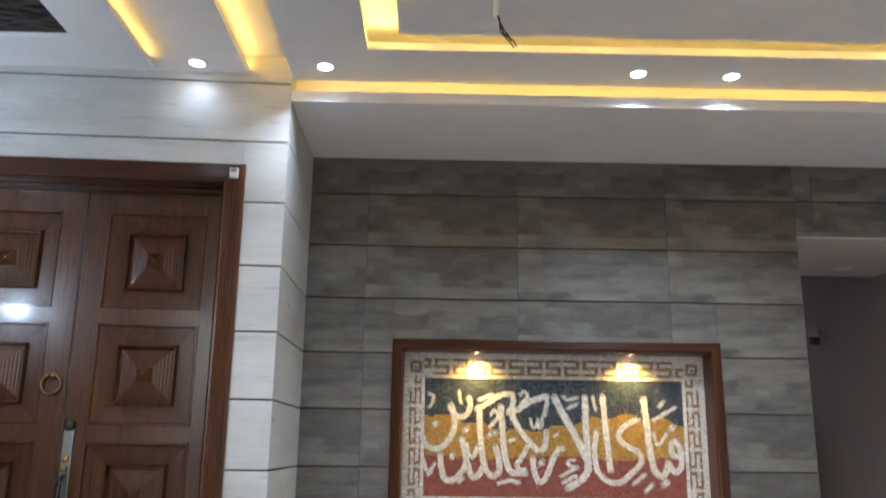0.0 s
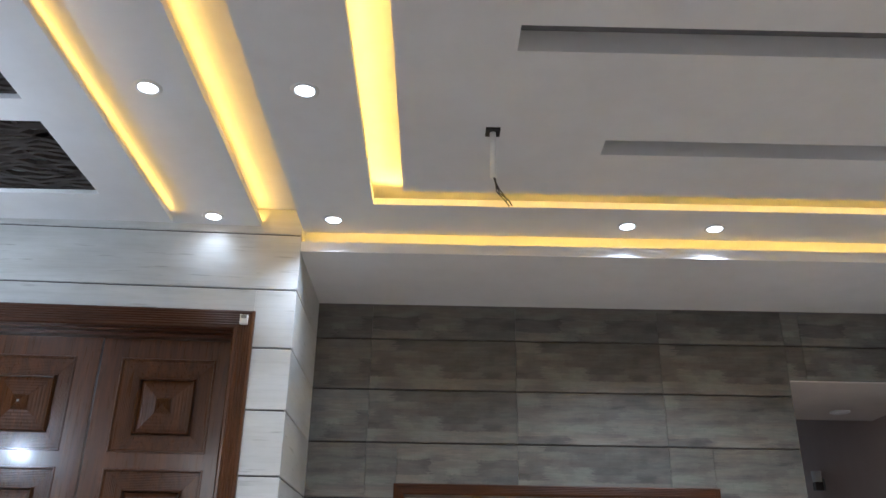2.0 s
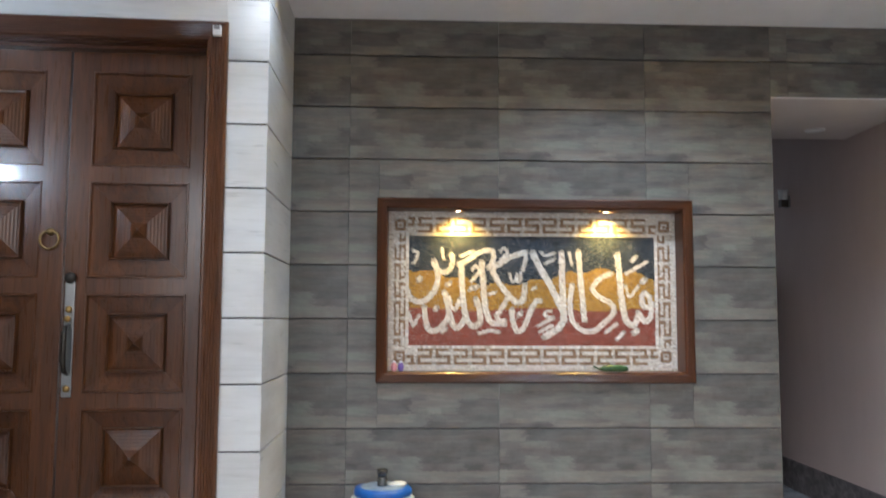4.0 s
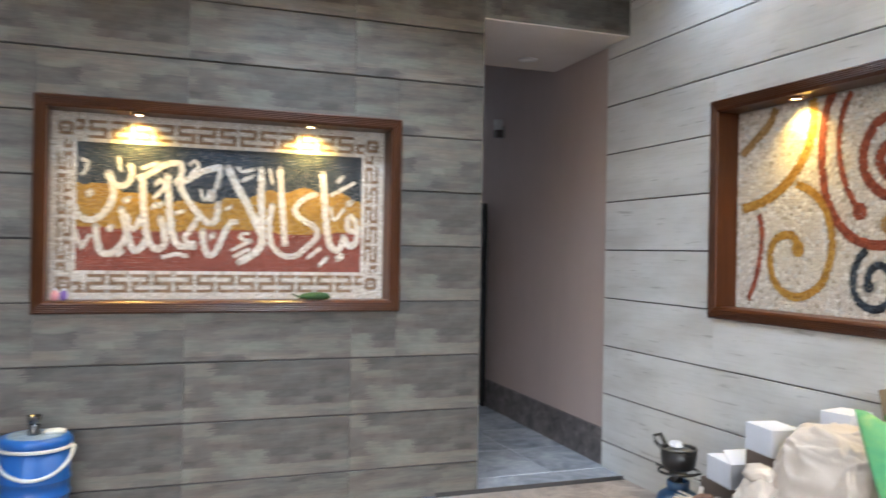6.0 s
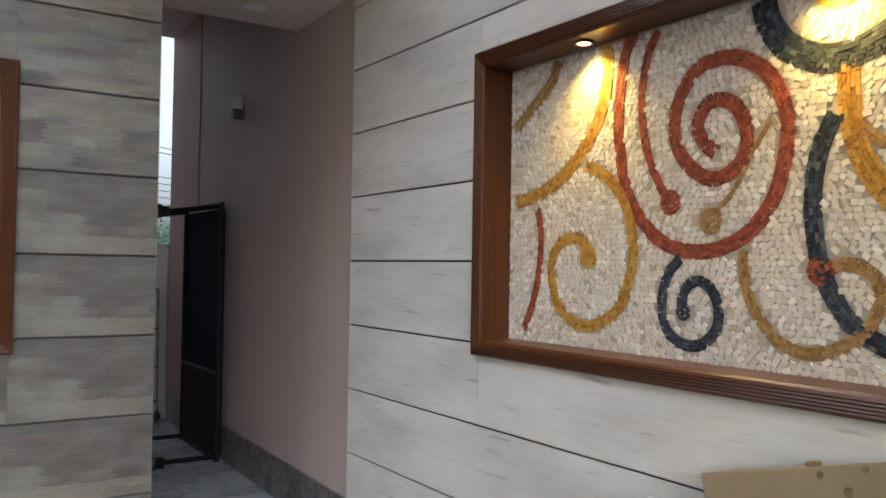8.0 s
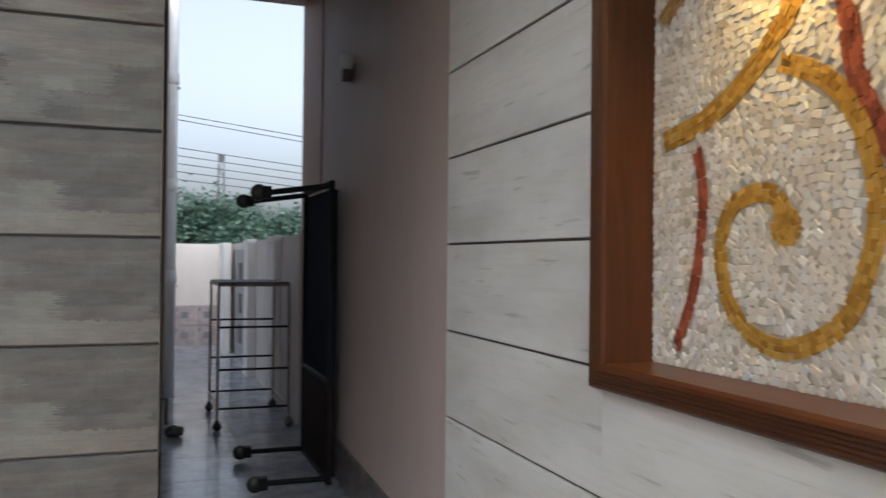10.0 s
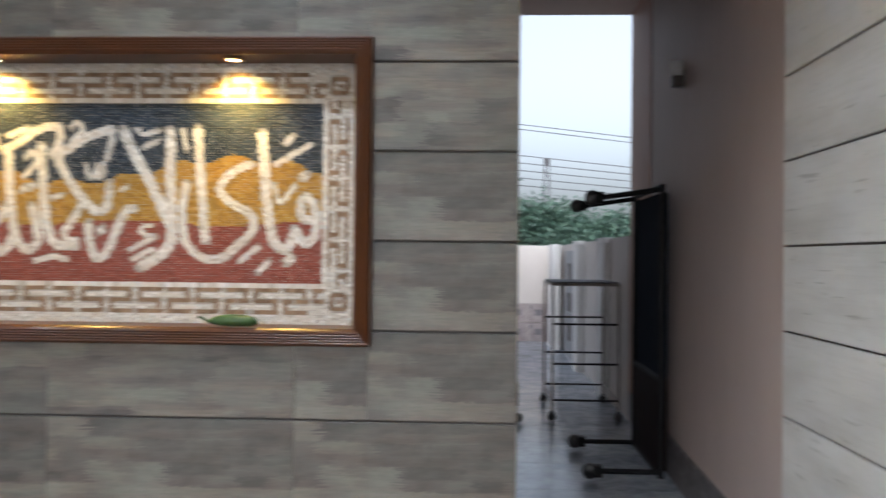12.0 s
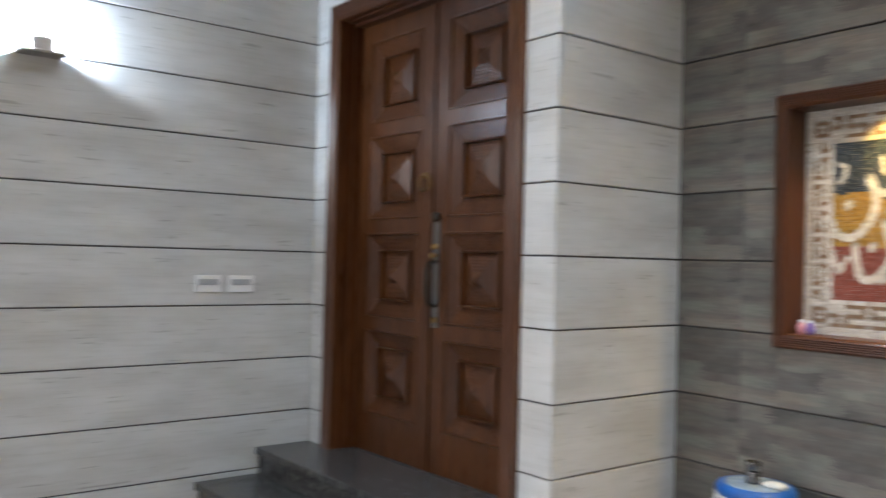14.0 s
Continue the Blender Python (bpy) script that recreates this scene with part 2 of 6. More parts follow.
M_PAVE = stone_floor("grey_paving", (0.19, 0.19, 0.19), (0.27, 0.27, 0.27), (0.35, 0.35, 0.345), 0.6, 4)
M_SWITCH = plain("white_plastic", (0.84, 0.84, 0.83), 0.3, 0.0, 0.03)


# ---- building helpers ----
def link_mesh(name, bm, mat, smooth=False):
    me = bpy.data.meshes.new(name)
    bm.to_mesh(me)
    bm.free()
    for m in mat if isinstance(mat, (list, tuple)) else (mat,):
        me.materials.append(m)
    if smooth:
        for p in me.polygons:
            p.use_smooth = True
    return me


def part(name, bm, mat, parent, label="", smooth=False):
    ob = new(name, link_mesh(name, bm, mat, smooth))
    if parent is not None:
        ob.parent = parent
    if label:
        ob["label"] = label
    return ob


def base(name, x, y, z, label="", category="", group="", kind="", rz=0):
    ob = new(name)
    ob.matrix_world = pose(x, y, z, 0, 0, rz)
    return tagged(ob, label, category, group, kind)


def add_box(bm, x0, x1, y0, y1, z0, z1, bevel=0.0, m=None):
    vs = [bm.verts.new((x, y, z)) for x in (x0, x1) for y in (y0, y1) for z in (z0, z1)]
    fs = [bm.faces.new([vs[i] for i in q]) for q in ((0, 1, 3, 2), (4, 6, 7, 5), (0, 4, 5, 1), (2, 3, 7, 6), (0, 2, 6, 4), (1, 5, 7, 3))]
    if bevel:
        es = list({e for f in fs for e in f.edges})
        r = bmesh.ops.bevel(bm, geom=es, offset=bevel, segments=2, affect="EDGES", profile=0.7)
        vs = list({v for f in r["faces"] for v in f.verts} | {v for v in vs if v.is_valid})
    if m is not None:
        bmesh.ops.transform(bm, matrix=m, verts=vs)
    return vs


def box(x0, x1, y0, y1, z0, z1, bevel=0.0):
    bm = bmesh.new()
    add_box(bm, x0, x1, y0, y1, z0, z1, bevel)
    return bm


def add_lathe(bm, profile, segments=24, m=None):
    """Turns (radius, height) pairs about z."""
    rings, vs = [], []
    for r, z in profile:
        if r < 1e-5:
            v = bm.verts.new((0, 0, z))
            rings.append([v] * segments)
            vs.append(v)
        else:
            ring = [bm.verts.new((r * math.cos(2 * math.pi * i / segments), r * math.sin(2 * math.pi * i / segments), z)) for i in range(segments)]
            rings.append(ring)
            vs += ring
    for a, b in zip(rings, rings[1:]):
        for i in range(segments):
            j = (i + 1) % segments
            f = []
            for v in (a[i], a[j], b[j], b[i]):
                if v not in f:
                    f.append(v)
            if len(f) > 2:
                bm.faces.new(f)
    if m is not None:
        bmesh.ops.transform(bm, matrix=m, verts=vs)
    return vs


def lathe(profile, segments=24, m=None):
    bm = bmesh.new()
    add_lathe(bm, profile, segments, m)
    return bm


def add_tube(bm, points, radius, segments=8, closed=False):
    """A round tube along a line of points."""
    pts = [Vector(p) for p in points]
    rings = []
    k = len(pts)
    up = Vector((0.13, 0.29, 0.95))
    for i, p in enumerate(pts):
        a = pts[(i - 1) % k] if closed or i else p
        b = pts[(i + 1) % k] if closed or i < k - 1 else p
        d = (b - a).normalized()
        if abs(d.dot(up)) > 0.97:
            up = Vector((0.95, 0.1, 0.2))
        s = d.cross(up).normalized()
        w = s.cross(d).normalized()
        r = radius[i] if isinstance(radius, (list, tuple)) else radius
        rings.append([bm.verts.new(p + (s * math.cos(2 * math.pi * j / segments) + w * math.sin(2 * math.pi * j / segments)) * r) for j in range(segments)])
    for i in range(k if closed else k - 1):
        a, b = rings[i], rings[(i + 1) % k]
        for j in range(segments):
            q = (j + 1) % segments
            bm.faces.new((a[j], a[q], b[q], b[j]))
    if not closed:
        bm.faces.new(rings[0])
        bm.faces.new(rings[-1])


def tube(points, radius, segments=8, closed=False):
    bm = bmesh.new()
    add_tube(bm, points, radius, segments, closed)
    bmesh.ops.recalc_face_normals(bm, faces=bm.faces)
    return bm


def minus(rects, holes):
    """Rectangles (u0, u1, z0, z1) with the holes cut out of them."""
    for h in holes:
        out = []
        for u0, u1, z0, z1 in rects:
            a, b, c, d = max(u0, h[0]), min(u1, h[1]), max(z0, h[2]), min(z1, h[3])
            if a >= b or c >= d:
                out.append((u0, u1, z0, z1))
                continue
            out += [q for q in ((u0, a, z0, z1), (b, u1, z0, z1), (a, b, z0, c), (a, b, d, z1)) if q[1] - q[0] > 0.004 and q[3] - q[2] > 0.004]
        rects = out
    return rects


FACING = {"-y": 0, "-x": -90, "+x": 90}


def wall_box(bm, face, at, u0, u1, z0, z1, d0, d1):
    """A box on a wall's plane; d runs out of the wall into the room."""
    if face == "-y":
        add_box(bm, u0, u1, at - d1, at - d0, z0, z1)
    elif face == "-x":
        add_box(bm, at - d1, at - d0, u0, u1, z0, z1)
    else:
        add_box(bm, at + d0, at + d1, u0, u1, z0, z1)


tile_meshes = {}


def tile_mesh(w, h, depth, mat):
    key = (round(w, 3), round(h, 3), round(depth, 3), mat.name)
    if key not in tile_meshes:
        b, e = 0.0025, 0.0010
        v = [(x, y, z) for x, y, z in ((-w / 2, depth, -h / 2), (w / 2, depth, -h / 2), (w / 2, depth, h / 2), (-w / 2, depth, h / 2),
             (-w / 2, b, -h / 2), (w / 2, b, -h / 2), (w / 2, b, h / 2), (-w / 2, b, h / 2),
             (-w / 2 + e, 0, -h / 2 + b), (w / 2 - e, 0, -h / 2 + b), (w / 2 - e, 0, h / 2 - b), (-w / 2 + e, 0, h / 2 - b))]
        f = [(8, 9, 10, 11)]
        for i in range(4):
            j = (i + 1) % 4
            f += [(i, j, j + 4, i + 4), (i + 4, j + 4, j + 8, i + 8)]
        me = bpy.data.meshes.new("plank_tile")
        me.from_pydata(v, [], f)
        me.materials.append(mat)
        tile_meshes[key] = me
    return tile_meshes[key]


PENDING = []  # courses of tiles, laid at the end of the file


def tiled_wall(name, face, at, u0, u1, z0, z1, holes, mat, splits, thick, label, gap=0.008, short=0.0):
    """A wall with a core, and a skin of tile courses laid later."""
    bm = bmesh.new()
    for q in minus([(u0, u1 - short, z0, z1)], holes):
        wall_box(bm, face, at, *q, -thick, -0.010)
    w = part(name, bm, M_GROUT, None)
    tagged(w, label, "wall", "", "structure")
    PENDING.append((w, face, at, u0, u1, z0, z1, holes, mat, splits, gap))
    return w


def lay_tiles():
    for w, face, at, u0, u1, z0, z1, holes, mat, splits, gap in PENDING:
        cuts = [u0] + [s for s in splits if u0 < s < u1] + [u1]
        k = math.floor((z0 - BASE) / ROW)
        while BASE + k * ROW < z1 - 0.004:
            a, b = max(z0, BASE + k * ROW + gap / 2), min(z1, BASE + (k + 1) * ROW - gap / 2)
            for s, e in zip(cuts, cuts[1:]):
                g = 0.0004
                for q in minus([(s + (g if s > u0 else 0), e - (g if e < u1 else 0), a, b)], holes):
                    ob = new("plank_tile", tile_mesh(q[1] - q[0], q[3] - q[2], 0.010, mat))
                    u, z = (q[0] + q[1]) / 2, (q[2] + q[3]) / 2
                    ob.matrix_world = pose(*((u, at, z) if face == "-y" else (at, u, z)), 0, 0, FACING[face])
                    ob.parent = w
            k += 1


# ---- structure ----
NORTH, FRONT, PIER, WEST, EAST = 5.0, 4.185, -0.585, -2.52, 3.245
JAMB, TOP = 2.262, 3.192
DOOR = (-2.35, -0.778, 0.30, 2.845)      # casing, outer
ART_N = (-0.085, 1.76, 1.058, 2.121)      # north mosaic, frame outer
ART_E = (1.60, 4.188, 1.068, 2.208)       # east mosaic, frame outer (along y)
RIM = 0.05


def inset(r, d):
    return (r[0] + d, r[1] - d, r[2] + d, r[3] - d)


JOINTS = [-0.25 + 0.873 * i for i in range(5)]
tiled_wall("wall_north", "-y", NORTH, PIER - 0.03, JAMB, 0.0, TOP, [inset(ART_N, 0.01)], M_DARK, JOINTS, 0.25, "grey-brown plank tile wall with recessed joints")
tiled_wall("wall_lintel", "-y", NORTH, JAMB, EAST, 2.76, TOP, [], M_DARK, JOINTS, 0.25, "grey-brown tiled beam over the passage mouth")
tiled_wall("wall_pier", "+x", PIER, FRONT + 0.012, NORTH, 0.0, CEIL + 0.128, [], M_PALE, [], 0.20, "pale plank tile return of the door pier")
wall_front = tiled_wall("wall_front", "-y", FRONT, WEST - 0.05, PIER, 0.0, CEIL + 0.128, [(DOOR[0] + 0.01, DOOR[1] - 0.01, 0.0, DOOR[3] - 0.01)], M_PALE, [], 0.25, "pale plank tile wall round the front door", 0.008, 0.011)
tiled_wall("wall_west", "+x", WEST, -3.0, FRONT - 0.08, 0.0, CEIL + 0.1, [], M_PALE, [], 0.25, "pale plank tile side wall with dark joints")
tiled_wall("wall_east", "-x", EAST, -3.0, 5.25, 0.0, CEIL + 0.1, [inset(ART_E, 0.01)], M_PALE, [], 0.30, "pale plank tile side wall with dark joints")


def slab(name, b, mat, label, category="wall"):
    return tagged(part(name, b, mat, None), label, category, "", "structure")


def skewed(y0, y1, d0, d1, z0, z1, line=EAST, lean=0.036):
    """A length of a passage wall; both run slightly out of square."""
    bm = bmesh.new()
    for v in add_box(bm, line + d0, line + d1, y0, y1, z0, z1):
        v.co.x += (v.co.y - 5.25) * lean
    return bm


slab("wall_passage", skewed(5.25, 8.16, 0.02, 0.30, 0, 3.6), M_PLASTER, "pinkish grey plaster wall of the side passage")
slab("wall_passage_end", skewed(8.16, 9.1, 0.012, 0.30, 0, 3.6), M_BROWNPL, "brown plaster end of the passage wall")
slab("wall_house", skewed(NORTH + 0.25, 9.1, -0.25, 0.003, 0, 3.9, JAMB, 0.008), M_PLASTER, "pinkish grey plastered side wall of the house")
slab("wall_house_yard", box(JAMB - 0.25, JAMB + 0.092, 9.1, 11.2, 0, 3.9), M_OUTPL, "cream plastered yard end of the house wall")
slab("wall_jamb", skewed(NORTH + 0.056, NORTH + 0.25, -0.25, 0.003, 0, 2.76, JAMB, 0.008), M_PLASTER, "plastered end of the porch wall")
bm = box(JAMB - 0.1, EAST + 0.2, NORTH + 0.252, 6.07, 2.75, 3.0)
add_box(bm, JAMB - 0.1, EAST - 0.002, NORTH + 0.002, NORTH + 0.252, 2.75, 2.758)
slab("passage_soffit", bm, M_OUTPL, "painted low soffit over the passage mouth", "ceiling")
slab("passage_ceiling", box(JAMB - 0.1, EAST + 0.3, 6.07, 9.1, 3.42, 3.6), M_PLASTER, "pinkish grey plastered ceiling of the side passage", "ceiling")

tagged(part("trim", box(JAMB - 0.25, JAMB + 0.003, NORTH + 0.011, NORTH + 0.055, 0.018, 2.748, 0.002), plain("beige_trim", (0.24, 0.205, 0.155), 0.5), None), "narrow beige edge trim of the wall end", "trim", "", "structure")
# skirting of the passage
tagged(part("baseboard", skewed(5.252, 9.09, 0.004, 0.0195, 0.018, 0.255), M_SKIRT, None), "mottled stone skirting along the passage wall", "skirting", "", "structure")

tagged(part("threshold", box(JAMB - 0.26, EAST, NORTH - 0.006, NORTH + 0.0015, -0.006, 0.0165), M_GROUT, None), "dark joint strip along the passage step", "threshold", "", "structure")
# floors
slab("floor", box(WEST - 0.3, EAST + 0.3, -3.0, NORTH + 0.0, -0.12, -0.006), M_GROUT, "brown stone tile porch floor", "floor")
slab("floor_passage", box(JAMB - 0.2, EAST + 0.4, NORTH + 0.002, 15.4, -0.12, 0.0155), M_YARD, "blue-grey polished passage floor, sky reflection added to its colour", "floor")
slab("ground", box(-400, 400, -400, 400, -0.4, -0.13), plaster("dry_ground", (0.22, 0.19, 0.16), 0.15, 0.9), "dry bare ground round the house", "ground")

# yard behind
slab("wall_yard_back", box(-6, 3.75, 15.4, 15.6, 0, 1.565), M_OUTPL, "cream plastered back wall of the yard")
# closing the house and the drive out of view; the drive wall limits daylight
slab("wall_house_back", box(-6, JAMB - 0.25, 11.0, 11.2, 0, 3.6), M_OUTPL, "plastered back wall of the house")
slab("wall_drive_unseen", box(WEST - 0.3, EAST + 0.5, -8.7, -8.5, 0, 2.6), M_OUTPL, "unseen plastered wall added across the drive to limit daylight")
slab("floor_drive", box(WEST - 0.3, EAST + 0.5, -8.5, -3.0, -0.12, -0.004), M_PAVE, "grey paved drive", "floor")


# ceiling: ring, strip, side panel and inner panel at one level, with channels between them
def ceiling_plate(name, rects, z, t, label, mat=None):
    bm = bmesh.new()
    for u0, u1, y0, y1 in rects:
        add_box(bm, u0, u1, y0, y1, z, z + t)
    return slab(name, bm, mat or M_WHITE, label, "ceiling")


YB = -3.0
SIDE, STRIP = CEIL - 0.035, CEIL + 0.025
COFFER = (-0.185, 2.85, -0.9, 3.835)
PANEL = (-0.035, 2.70, -0.75, 3.69)
SLOTS = [(0.40, 2.35, 2.46, 2.60), (0.83, 2.35, 3.19, 3.31)]
ring = minus([(-0.575, EAST, YB, 4.185)], [COFFER])
ceiling_plate("ceiling_ring", ring, CEIL, 0.035, "white painted gypsum ceiling border with downlights")
bm = bmesh.new()
for q in minus([PANEL], SLOTS):
    add_box(bm, *q, CEIL, CEIL + 0.09)
slab("ceiling_panel", bm, M_WHITE, "white inner gypsum ceiling panel with long slots", "ceiling")
# slot caps; their dark grey stands in for shade inside the recess
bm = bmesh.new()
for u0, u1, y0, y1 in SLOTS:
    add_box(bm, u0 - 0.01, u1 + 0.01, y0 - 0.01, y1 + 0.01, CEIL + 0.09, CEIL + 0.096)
slab("ceiling_slot", bm, plain("slot_shade_grey", (0.17, 0.17, 0.18), 0.6), "caps over the ceiling slots, recess shade put into their grey", "ceiling")
ceiling_plate("ceiling_strip", [(-1.27, -0.80, YB, 4.181), (WEST + 0.01, -1.27, 4.0, 4.181)], STRIP, 0.035, "white gypsum ceiling strip between two light channels")
GRILLES = [(-2.28, -1.475, 3.075 - 0.80 * i, 3.715 - 0.80 * i) for i in range(4)]
ceiling_plate("ceiling_side", minus([(WEST + 0.01, -1.215, YB, 4.005)], GRILLES), SIDE, 0.022, "white gypsum side ceiling with pierced grilles")
ceiling_plate("ceiling_top", [(WEST, EAST, YB, 4.21)], CEIL + 0.13, 0.1, "white painted ceiling above the light channels")
bm = bmesh.new()
add_box(bm, PIER, EAST, 4.19, NORTH - 0.001, TOP, TOP + 0.012)
add_box(bm, PIER, EAST, 4.19, 4.205, TOP + 0.012, TOP + 0.058)
add_box(bm, PIER, EAST, 4.30, NORTH - 0.001, TOP + 0.012, TOP + 0.5)
slab("ceiling_beam", bm, M_WHITE, "white painted beam with a lit lip over the mosaic wall", "ceiling")
# out of view; reaches forward to YB to cut daylight from behind
slab("ceiling_roof", box(WEST - 0.3, EAST + 0.3, YB, 9.1, 3.72, 3.9), M_WHITE, "concrete roof slab, unseen, carried forward to limit daylight", "ceiling")


# ---- large lights ----
def cove(x0, y0, x1, y1, z, towards, watts):
    """A hidden LED tape along a channel, from one end to the other, facing a way."""
    c = Vector(((x0 + x1) / 2, (y0 + y1) / 2, z))
    length = math.hypot(x1 - x0, y1 - y0)
    d = Vector(towards).normalized()
    a = Vector((x1 - x0, y1 - y0, 0)).normalized()
    m = Matrix((a, (-d).cross(a), -d)).transposed().to_4x4()
    area_lamp("led_tape", Matrix.Translation(c) @ m, length, 0.012, watts * 1.25, AMBER)


cove(-0.195, YB + 2.2, -0.195, 3.83, CEIL + 0.06, (1, 0, 0.6), 4.5)
cove(-0.18, 3.85, 2.85, 3.85, CEIL + 0.06, (0, -1, 0.6), 4.4)
cove(2.86, YB + 2.2, 2.86, 3.83, CEIL + 0.06, (-1, 0, 0.6), 4.5)
cove(-0.56, 4.216, 3.24, 4.216, TOP + 0.045, (0, 1, 0.75), 1.8)
cove(-0.82, YB, -0.82, 4.17, STRIP + 0.05, (1, 0, 0.35), 4.5)
cove(-1.235, YB, -1.235, 3.99, SIDE + 0.034, (1, 0, 0.10), 2.4)

M_LED = glow("cool_led_face", (0.93, 0.97, 1.0), 6.0)
M_TRIM = plain("white_trim_metal", (0.72, 0.72, 0.72), 0.35, 0.0, 0.03)


def downlight(x, y, z, watts=1.2):
    t = base("downlight", x, y, z, "round white recessed ceiling downlight, lit cool white", "downlight", "ceiling downlights")
    part("bezel", lathe([(0.036, -0.001), (0.040, -0.006), (0.050, -0.006), (0.055, -0.001), (0.055, 0.004), (0.036, 0.004)], 28), M_TRIM, t, "", True)
    part("lens", lathe([(0.0, -0.004), (0.037, -0.003), (0.037, 0.002), (0.0, 0.002)], 24), M_LED, t, "glowing frosted lens")
    d = area_lamp("downlight_beam", pose(x, y, z - 0.010), 0.07, 0.07, watts, COOL)
    d.data.shape, d.data.spread = "DISK", radians(124)


for x, y, z in ((-0.385, 2.87, CEIL), (-0.40, 4.02, CEIL), (1.11, 4.03, CEIL), (1.565, 4.04, CEIL), (3.05, 2.87, CEIL), (3.05, 4.02, CEIL), (-1.00, 2.91, STRIP), (-1.025, 4.06, STRIP)):
    downlight(x, y, z, 0.22 if x < -1.01 else 2.6 if abs(x) < 0.5 else 6.0 if x < 2 else 2.6)


# ---- mosaics ----
def chip_material(name, stops, rough=0.6):
    """Cut stone chips: each chip takes its own tone."""
    m, n, l, b = material(name, rough, 0.0, 0.3)
    g = n.new("ShaderNodeNewGeometry")
    c = ramp(n, l, g.outputs["Random Per Island"], stops)
    f = noisy(n, l, place(n, l), 90, 4, 0.6)
    c = mixed(n, l, 0.5, c, ramp(n, l, f, [(0.3, (0.78, 0.78, 0.78)), (0.65, (1.05, 1.05, 1.05))]), "MULTIPLY")
    l.new(c, b.inputs["Base Color"])
    rough_by(n, l, b, f, rough - 0.15, rough + 0.2)
    bumped(n, l, b, f, 0.25, 0.001)
    return m


CHIPS = [
    chip_material("white_marble_chip", [(0, (0.38, 0.34, 0.28)), (0.10, (0.53, 0.49, 0.43)), (0.55, (0.62, 0.59, 0.535)), (0.66, (0.61, 0.545, 0.475)), (0.76, (0.54, 0.55, 0.545)), (0.85, (0.67, 0.645, 0.60)), (1, (0.73, 0.71, 0.66))]),
    chip_material("gold_stone_chip", [(0, (0.26, 0.13, 0.015)), (0.5, (0.36, 0.20, 0.03)), (1, (0.46, 0.28, 0.06))]),
    chip_material("ochre_stone_chip", [(0, (0.22, 0.125, 0.035)), (0.5, (0.29, 0.175, 0.06)), (1, (0.36, 0.23, 0.09))]),
    chip_material("rust_stone_chip", [(0, (0.15, 0.035, 0.018)), (0.5, (0.235, 0.055, 0.028)), (1, (0.31, 0.085, 0.04))]),
    chip_material("navy_stone_chip", [(0, (0.012, 0.016, 0.022)), (0.6, (0.03, 0.042, 0.06)), (0.9, (0.05, 0.068, 0.09)), (1, (0.12, 0.13, 0.13))]),
    chip_material("brown_stone_chip", [(0, (0.17, 0.105, 0.06)), (0.5, (0.235, 0.15, 0.09)), (1, (0.30, 0.20, 0.125))]),
    chip_material("red_marble_chip", [(0, (0.17, 0.045, 0.03)), (0.5, (0.235, 0.062, 0.042)), (1, (0.30, 0.09, 0.06))]),
]
PALE, GOLD, OCHRE, RUST, NAVY, BROWN, RED = range(7)
M_BED = plain("mosaic_mortar", (0.36, 0.33, 0.285), 0.85)


def smooth_line(pts, step=0.003):
    """A Catmull-Rom line through the points, at even steps."""
    p = [Vector(a) for a in pts]
    if len(p) == 1:
        return p
    p = [p[0] * 2 - p[1]] + p + [p[-1] * 2 - p[-2]]
    out = []
    for a, b, c, d in zip(p, p[1:], p[2:], p[3:]):
        k = max(2, int((c - b).length / step))
        for i in range(k):
            t = i / k
            out.append(0.5 * ((2 * b) + (c - a) * t + (2 * a - 5 * b + 4 * c - d) * t * t + (3 * b - a - 3 * c + d) * t ** 3))
    out.append(p[-2])
    return out


